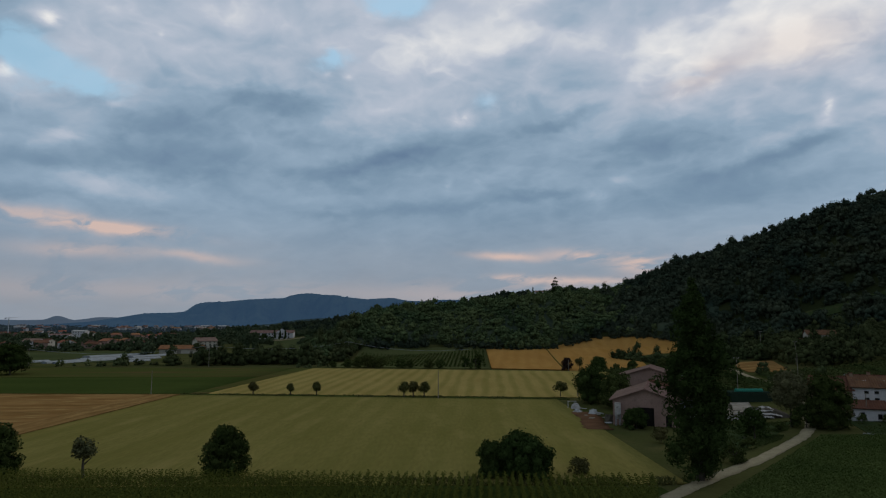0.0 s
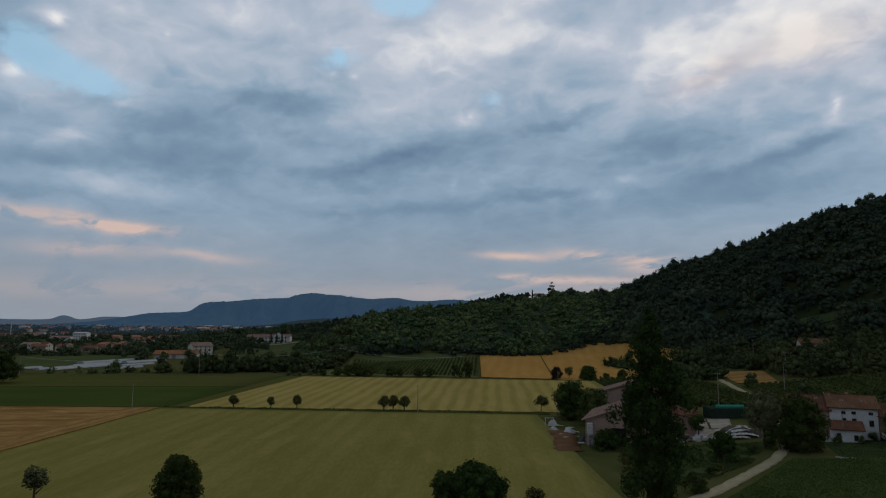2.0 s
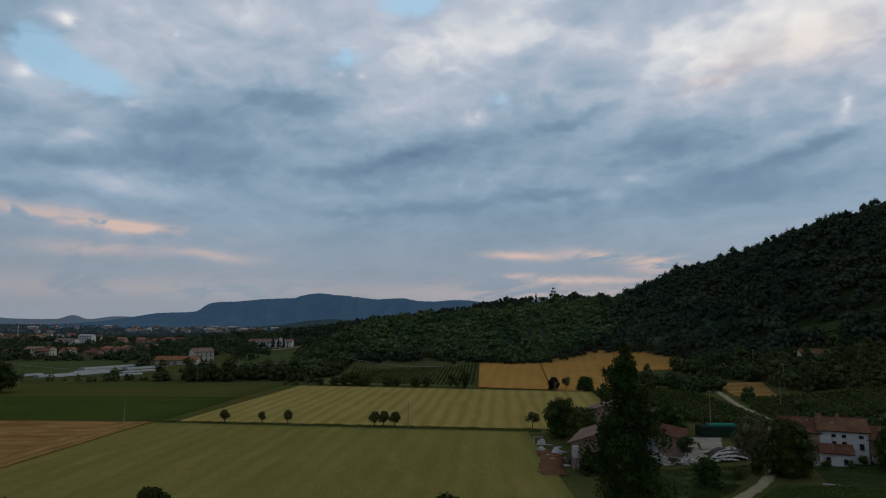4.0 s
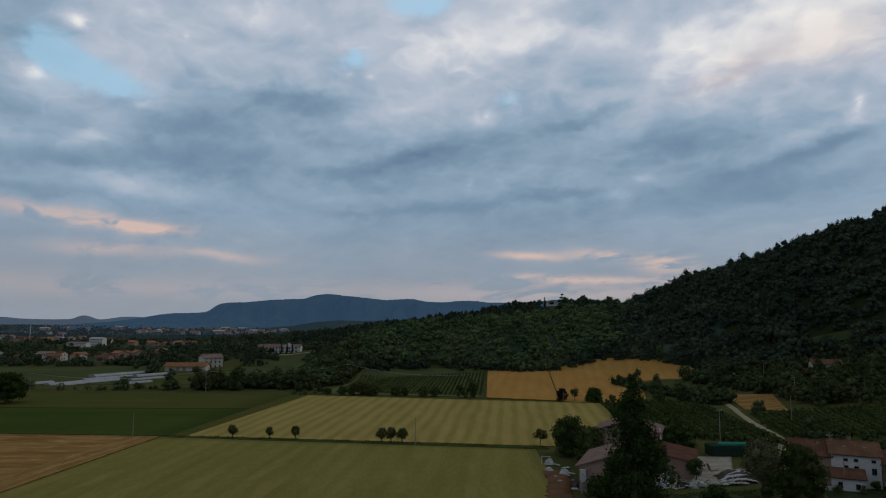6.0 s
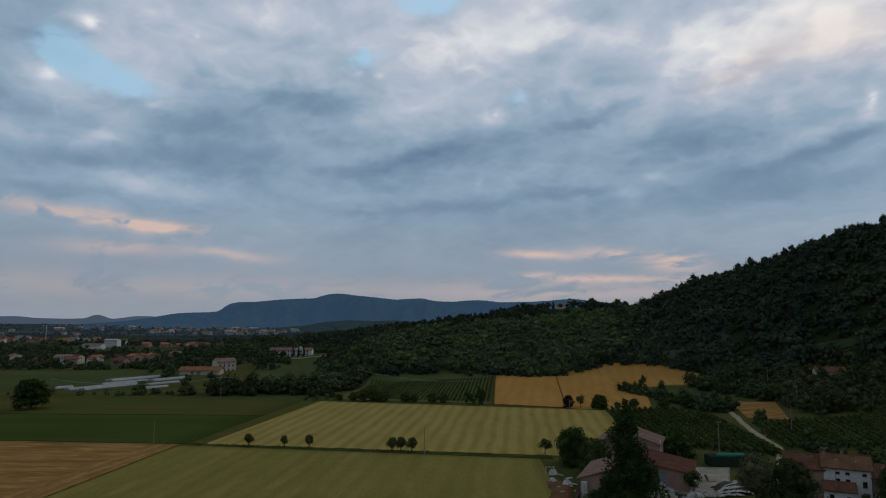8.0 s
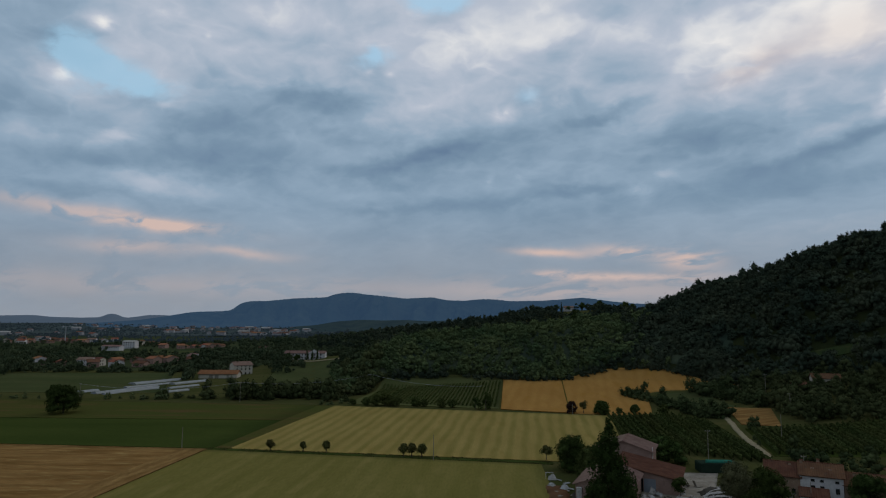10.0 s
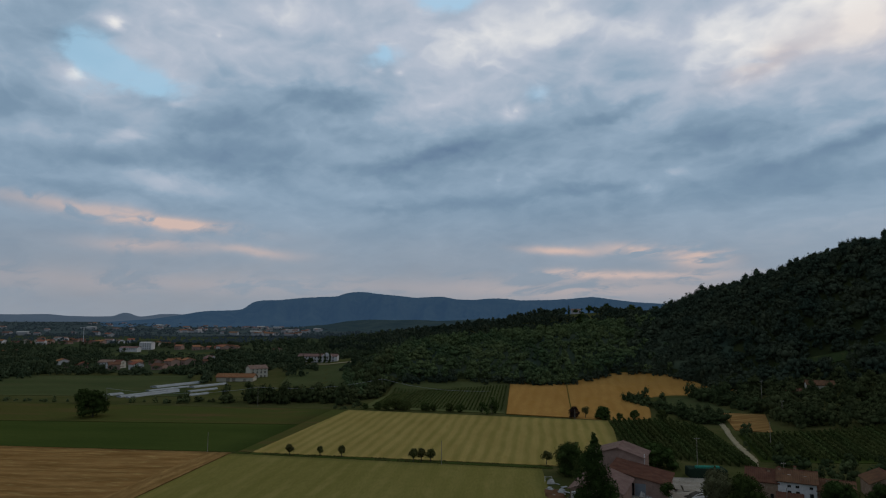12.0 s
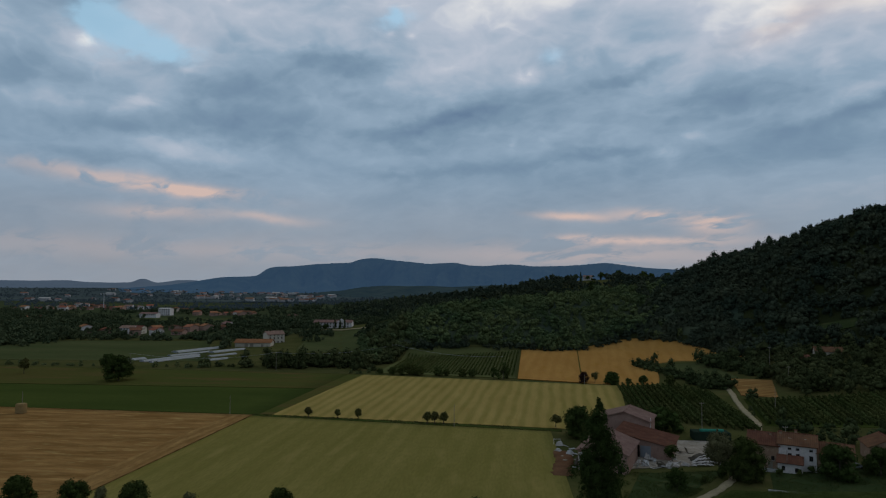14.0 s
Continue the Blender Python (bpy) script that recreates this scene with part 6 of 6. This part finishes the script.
def wire(p, q, sag, label="thin sagging overhead cable"):
    c = bpy.data.curves.new("cable", "CURVE")
    c.dimensions, c.bevel_depth, c.bevel_resolution = "3D", 0.05, 1
    s = c.splines.new("POLY")
    s.points.add(24)
    for i in range(25):
        u = i / 24
        v = Vector(p).lerp(Vector(q), u)
        s.points[i].co = (v.x, v.y, v.z - sag * 4 * u * (1 - u), 1)
    ob = new("overhead_cable", c)
    c.materials.append(CABLE)
    return tagged(ob, label, "cable", "overhead cables")


zt = lz(-51.4, 350) + 8.8
wire((-51.4, 350, zt), (-108, 298, lz(-108, 298) + 9.8), 2.6)
wire((-108, 298, lz(-108, 298) + 9.8), (-190, 296, lz(-190, 296) + 8.3), 3.0)
wire((-51.4, 350, zt), (14, 318, lz(14, 318) + 6.5), 2.4)
# the aerial mast on the wooded hill
mast = tagged(new("aerial_mast"), "thin tall pale mast rising from the wooded hill", "mast")
bm = bmesh.new()
box(bm, -0.12, -0.12, -1, 0.12, 0.12, 9)
part("tube", bm, METAL, mast)
mast.matrix_basis = pose(262, 414, lz(262, 414))

# ---- loose things about the farm ----


def hay_bale(x, y, z, r=1.5, h=3.2):
    bm = bmesh.new()
    bmesh.ops.create_cone(bm, cap_ends=True, segments=28, radius1=r, radius2=r * 0.94, depth=h)
    bmesh.ops.bevel(bm, geom=[e for e in bm.edges if abs(e.verts[0].co.z - e.verts[1].co.z) < 0.01], offset=0.18, segments=2, affect="EDGES")
    for v in bm.verts:
        v.co += Vector((random.uniform(-0.06, 0.06), random.uniform(-0.06, 0.06), random.uniform(-0.05, 0.05)))
    me = bpy.data.meshes.new("hay_bale")
    bm.to_mesh(me)
    bm.free()
    me.materials.append(STRAWBALE)
    ob = new("hay_bale", me)
    ob.matrix_basis = pose(x, y, z + h / 2)
    return tagged(ob, "tall stack of golden straw on the stubble", "hay bale")


hay_bale(-159.5, 179.2, 0.1, 1.9, 3.4)


def heap(name, w, d, h, material_, seed, label, category, x, y, rough=0.35, turn=0):
    """A humped, creased sheet or pile lying on the ground."""
    n = 22
    V = []
    for j in range(n + 1):
        for i in range(n + 1):
            u, v = i / n * 2 - 1, j / n * 2 - 1
            k = max(0.0, 1 - (u * u) ** 1.3) * max(0.0, 1 - (v * v) ** 1.3)
            s = noise.fractal(Vector((u * 2.2 + seed, v * 2.2, seed * 0.7)), 1.0, 2.0, 4)
            V.append((u * w / 2 * (1 + 0.15 * s), v * d / 2 * (1 + 0.15 * s), h * (k ** 0.6) * (1 + rough * s) - 0.05))
    F = np.array([(j * (n + 1) + i, j * (n + 1) + i + 1, (j + 1) * (n + 1) + i + 1, (j + 1) * (n + 1) + i) for j in range(n) for i in range(n)])
    ob = mesh_object(name, V, F, material_, smooth=True)
    ob.matrix_basis = pose(x, y, lz(x, y) + 0.1, 0, 0, turn)
    return tagged(ob, label, category)


heap("earth_mound", 9, 6, 1.7, BARK, 3.1, "dark brown earth mound in the farmyard", "mound", 70.6, 143.6, 0.25)


def draped_sheet(cx, cy, length, width, height, seed, turn, label):
    """A long creased plastic sheet lying over the heap, held down in folds."""
    n, k = 26, 7
    V = []
    for j in range(k + 1):
        for i in range(n + 1):
            u, v = i / n * 2 - 1, j / k * 2 - 1
            f1 = noise.noise(Vector((u * 3.0 + seed, v * 1.2, seed)))
            f2 = noise.noise(Vector((u * 7.0, v * 4.0 + seed, 2.0)))
            V.append((u * length / 2, v * width / 2 * (1 + 0.35 * f1) + 0.5 * f1, height * (1 - 0.75 * u * u) + 0.28 * f2 + 0.12 * math.cos(v * 3)))
    F = np.array([(j * (n + 1) + i, j * (n + 1) + i + 1, (j + 1) * (n + 1) + i + 1, (j + 1) * (n + 1) + i) for j in range(k) for i in range(n)])
    ob = mesh_object("plastic_sheet", V, F, SHEET, smooth=True)
    ob.matrix_basis = pose(cx, cy, lz(cx, cy) + 0.25, 0, 0, turn)
    return tagged(ob, label, "sheet", "sheets over the heap")


for q, (cx, cy, ln, wd, ht, tn) in enumerate(((69.6, 142.6, 8.0, 0.8, 0.75, 8), (70.4, 144.0, 8.6, 0.9, 1.25, 5), (71.0, 145.6, 7.6, 0.8, 1.6, 10), (71.6, 147.0, 6.4, 0.6, 1.7, 2), (68.2, 141.4, 6.0, 0.7, 0.35, 12))):
    draped_sheet(cx - 0.4, cy - 2.4, ln, wd, ht, 3.0 + 1.7 * q, tn, "crumpled white plastic sheet draped over the dark heap")
heap("plastic_sheet", 2.0, 1.4, 1.2, SHEET, 8.8, "white tarpaulin peaked over stored goods", "sheet", 31.8, 156.5, 0.4, 10)
heap("plastic_sheet", 1.8, 1.2, 1.5, SHEET, 9.9, "white sheet draped over a frame in the yard", "sheet", 54.5, 143.5, 0.5, 30)
heap("plastic_sheet", 1.6, 3.4, 0.9, SHEET, 4.2, "white sheet lying in the yard", "sheet", 60, 138.5, 0.6, 60)
for i, (x, y, s) in enumerate(((49.5, 142, 1.6), (51.8, 140.5, 1.2), (53, 138.8, 1.8), (57.2, 139.2, 1.4), (56, 143.6, 1.2), (47.6, 140.0, 1.3), (34.0, 147.5, 1.5), (35.2, 136.5, 1.6), (31.0, 150, 1.2), (61.5, 145, 1.5), (49, 137.5, 1.1), (35.8, 141, 1.4), (58.4, 136.6, 1.0), (63.5, 139.5, 1.3))):
    heap("rubble_pile", s * 1.6, s * 1.2, s * 0.55, (RUBBISH, SHEET, CONCRETE, BARK)[i % 4], 11 + i, "small pile of pale building rubble in the farmyard", "rubble", x, y, 0.7, i * 40)
# pale bent frame at the corner of the soil plot
fr = tagged(new("gate_frame"), "leaning pale metal hoop frame by the soil plot", "frame")
for nm, a in (("post", (-0.05, -0.05, 0, 0.05, 0.05, 1.9)), ("post", (1.9, -0.05, 0, 2.0, 0.05, 1.8)), ("rail", (0.055, -0.04, 1.66, 1.895, 0.04, 1.74))):
    bm = bmesh.new()
    box(bm, *a)
    part(nm, bm, WHITE, fr)
fr.matrix_basis = pose(30.2, 157.2, 0.0, 0, 0, 5)
# white tank panel on the shed corner
tank = tagged(new("silo_tank"), "white upright tank against the barn wall", "tank")
bm = bmesh.new()
bmesh.ops.create_cone(bm, cap_ends=True, segments=20, radius1=0.62, radius2=0.62, depth=2.2, matrix=Matrix.Translation((0, 0, 3.4)))
part("drum", bm, SHEET, tank)
bm = bmesh.new()
bmesh.ops.create_cone(bm, cap_ends=True, segments=20, radius1=0.15, radius2=0.62, depth=1.0, matrix=Matrix.Translation((0, 0, 1.79)))
part("hopper", bm, SHEET, tank)
for a in range(4):
    bm = bmesh.new()
    cx, cy = 0.58 * math.cos(a * math.pi / 2 + 0.8), 0.58 * math.sin(a * math.pi / 2 + 0.8)
    box(bm, cx - 0.05, cy - 0.05, 0, cx + 0.05, cy + 0.05, 2.1)
    part("leg", bm, METAL, tank)
tank.matrix_basis = pose(35.3, 131.6, lz(35, 130))


def netted_shelter():
    """A low dark shelter with a green tarpaulin drum along its top."""
    ob = tagged(new("shelter"), "low dark netted shelter with a green tarpaulin top", "shelter")
    bm = bmesh.new()
    box(bm, 0, 0, 0, 11, 5, 2.6)
    bmesh.ops.bevel(bm, geom=bm.edges[:], offset=0.2, segments=2, affect="EDGES")
    part("netting", bm, NETTING, ob)
    bm = bmesh.new()
    bmesh.ops.create_cone(bm, cap_ends=True, segments=18, radius1=0.55, radius2=0.55, depth=7, matrix=Matrix.Translation((5.6, 1.6, 2.85)) @ Matrix.Rotation(math.pi / 2, 4, "Y"))
    part("tarpaulin", bm, TARP, ob, "bright green rolled tarpaulin")
    ob.matrix_basis = pose(73.5, 166.5, lz(75, 168))


netted_shelter()


def garden_wall(pts, h, material_, label):
    p = np.array(pts, float)
    ob = tagged(new("garden_wall"), label, "wall")
    for (x0, y0), (x1, y1) in zip(p, p[1:]):
        ln = math.hypot(x1 - x0, y1 - y0)
        bm = bmesh.new()
        box(bm, 0, -0.12, -0.3, ln, 0.12, h)
        q = part("panel", bm, material_, ob)
        q.matrix_basis = pose(x0, y0, lz(x0, y0), 0, 0, math.degrees(math.atan2(y1 - y0, x1 - x0)))
    return ob


garden_wall([(81.5, 135.2), (86.2, 134.0)], 0.9, CONCRETE, "low pale garden wall before the farmhouse")
garden_wall([(77, 119.8), (82, 118.4), (88, 117.6)], 0.35, CONCRETE, "low concrete kerb along the field drive")


def parked_car(x, y, turn, paint, label):
    ob = tagged(new("car"), label, "car")
    bm = bmesh.new()
    prism(bm, [(-2.05, 0.35), (2.05, 0.35), (2.1, 0.75), (1.25, 0.95), (0.65, 1.42), (-1.2, 1.45), (-1.9, 1.0), (-2.1, 0.9)], -0.82, 0.82)
    bmesh.ops.bevel(bm, geom=bm.edges[:], offset=0.06, segments=2, affect="EDGES")
    part("body", bm, paint, ob)
    bm = bmesh.new()
    prism(bm, [(-1.6, 1.0), (1.05, 1.0), (0.58, 1.36), (-1.1, 1.38)], -0.835, 0.835)
    part("windows", bm, GLASS, ob)
    for wx in (-1.3, 1.3):
        for wy in (-0.78, 0.78):
            bm = bmesh.new()
            bmesh.ops.create_cone(bm, cap_ends=True, segments=16, radius1=0.33, radius2=0.33, depth=0.2, matrix=Matrix.Translation((wx, wy, 0.33)) @ Matrix.Rotation(math.pi / 2, 4, "X"))
            part("wheel", bm, DARKGAP, ob)
    ob.matrix_basis = pose(x, y, lz(x, y) + 0.02, 0, 0, turn)


parked_car(95.6, 134.6, 80, SHEET, "small white car parked beside the farmhouse")
parked_car(104.5, 136.0, 20, GREYDOOR, "grey car parked beside the annex")


def loose_board(i, x, y, ln, w, t, tilt, turn, material_, label, category="board"):
    """A plank, panel or rail with worn corners, lying or leaning."""
    bm = bmesh.new()
    box(bm, -ln / 2, -w / 2, 0, ln / 2, w / 2, t)
    for v in bm.verts:
        v.co += Vector((random.uniform(-0.06, 0.06), random.uniform(-0.04, 0.04), random.uniform(0, 0.03)))
    me = bpy.data.meshes.new("board")
    bm.to_mesh(me)
    bm.free()
    me.materials.append(material_)
    ob = new("board", me)
    ob.matrix_basis = pose(x, y, lz(x, y) + 0.12 + abs(math.sin(radians(tilt))) * ln / 2, 0, tilt, turn)
    return tagged(ob, label, category, "loose boards in the farmyard")


rb = random.Random(31)
for i in range(46):
    if i < 30:
        x, y = rb.uniform(47, 62), rb.uniform(134.5, 143)
    elif i < 40:
        x, y = rb.uniform(31, 35.5), rb.uniform(134, 158)
    else:
        x, y = rb.uniform(62, 70), rb.uniform(150, 162)
    k = rb.randrange(4)
    loose_board(i, x, y, rb.uniform(0.8, 2.6), rb.uniform(0.2, 1.0), rb.uniform(0.05, 0.25), rb.choice((0, 0, 0, 12, 35, 62)), rb.uniform(0, 180),
                (SHEET, WOOD, CONCRETE, BARK)[k], ("dirty white panel lying in the farmyard", "weathered wooden plank lying in the farmyard", "pale concrete slab lying in the farmyard", "dark old timber lying in the farmyard")[k])
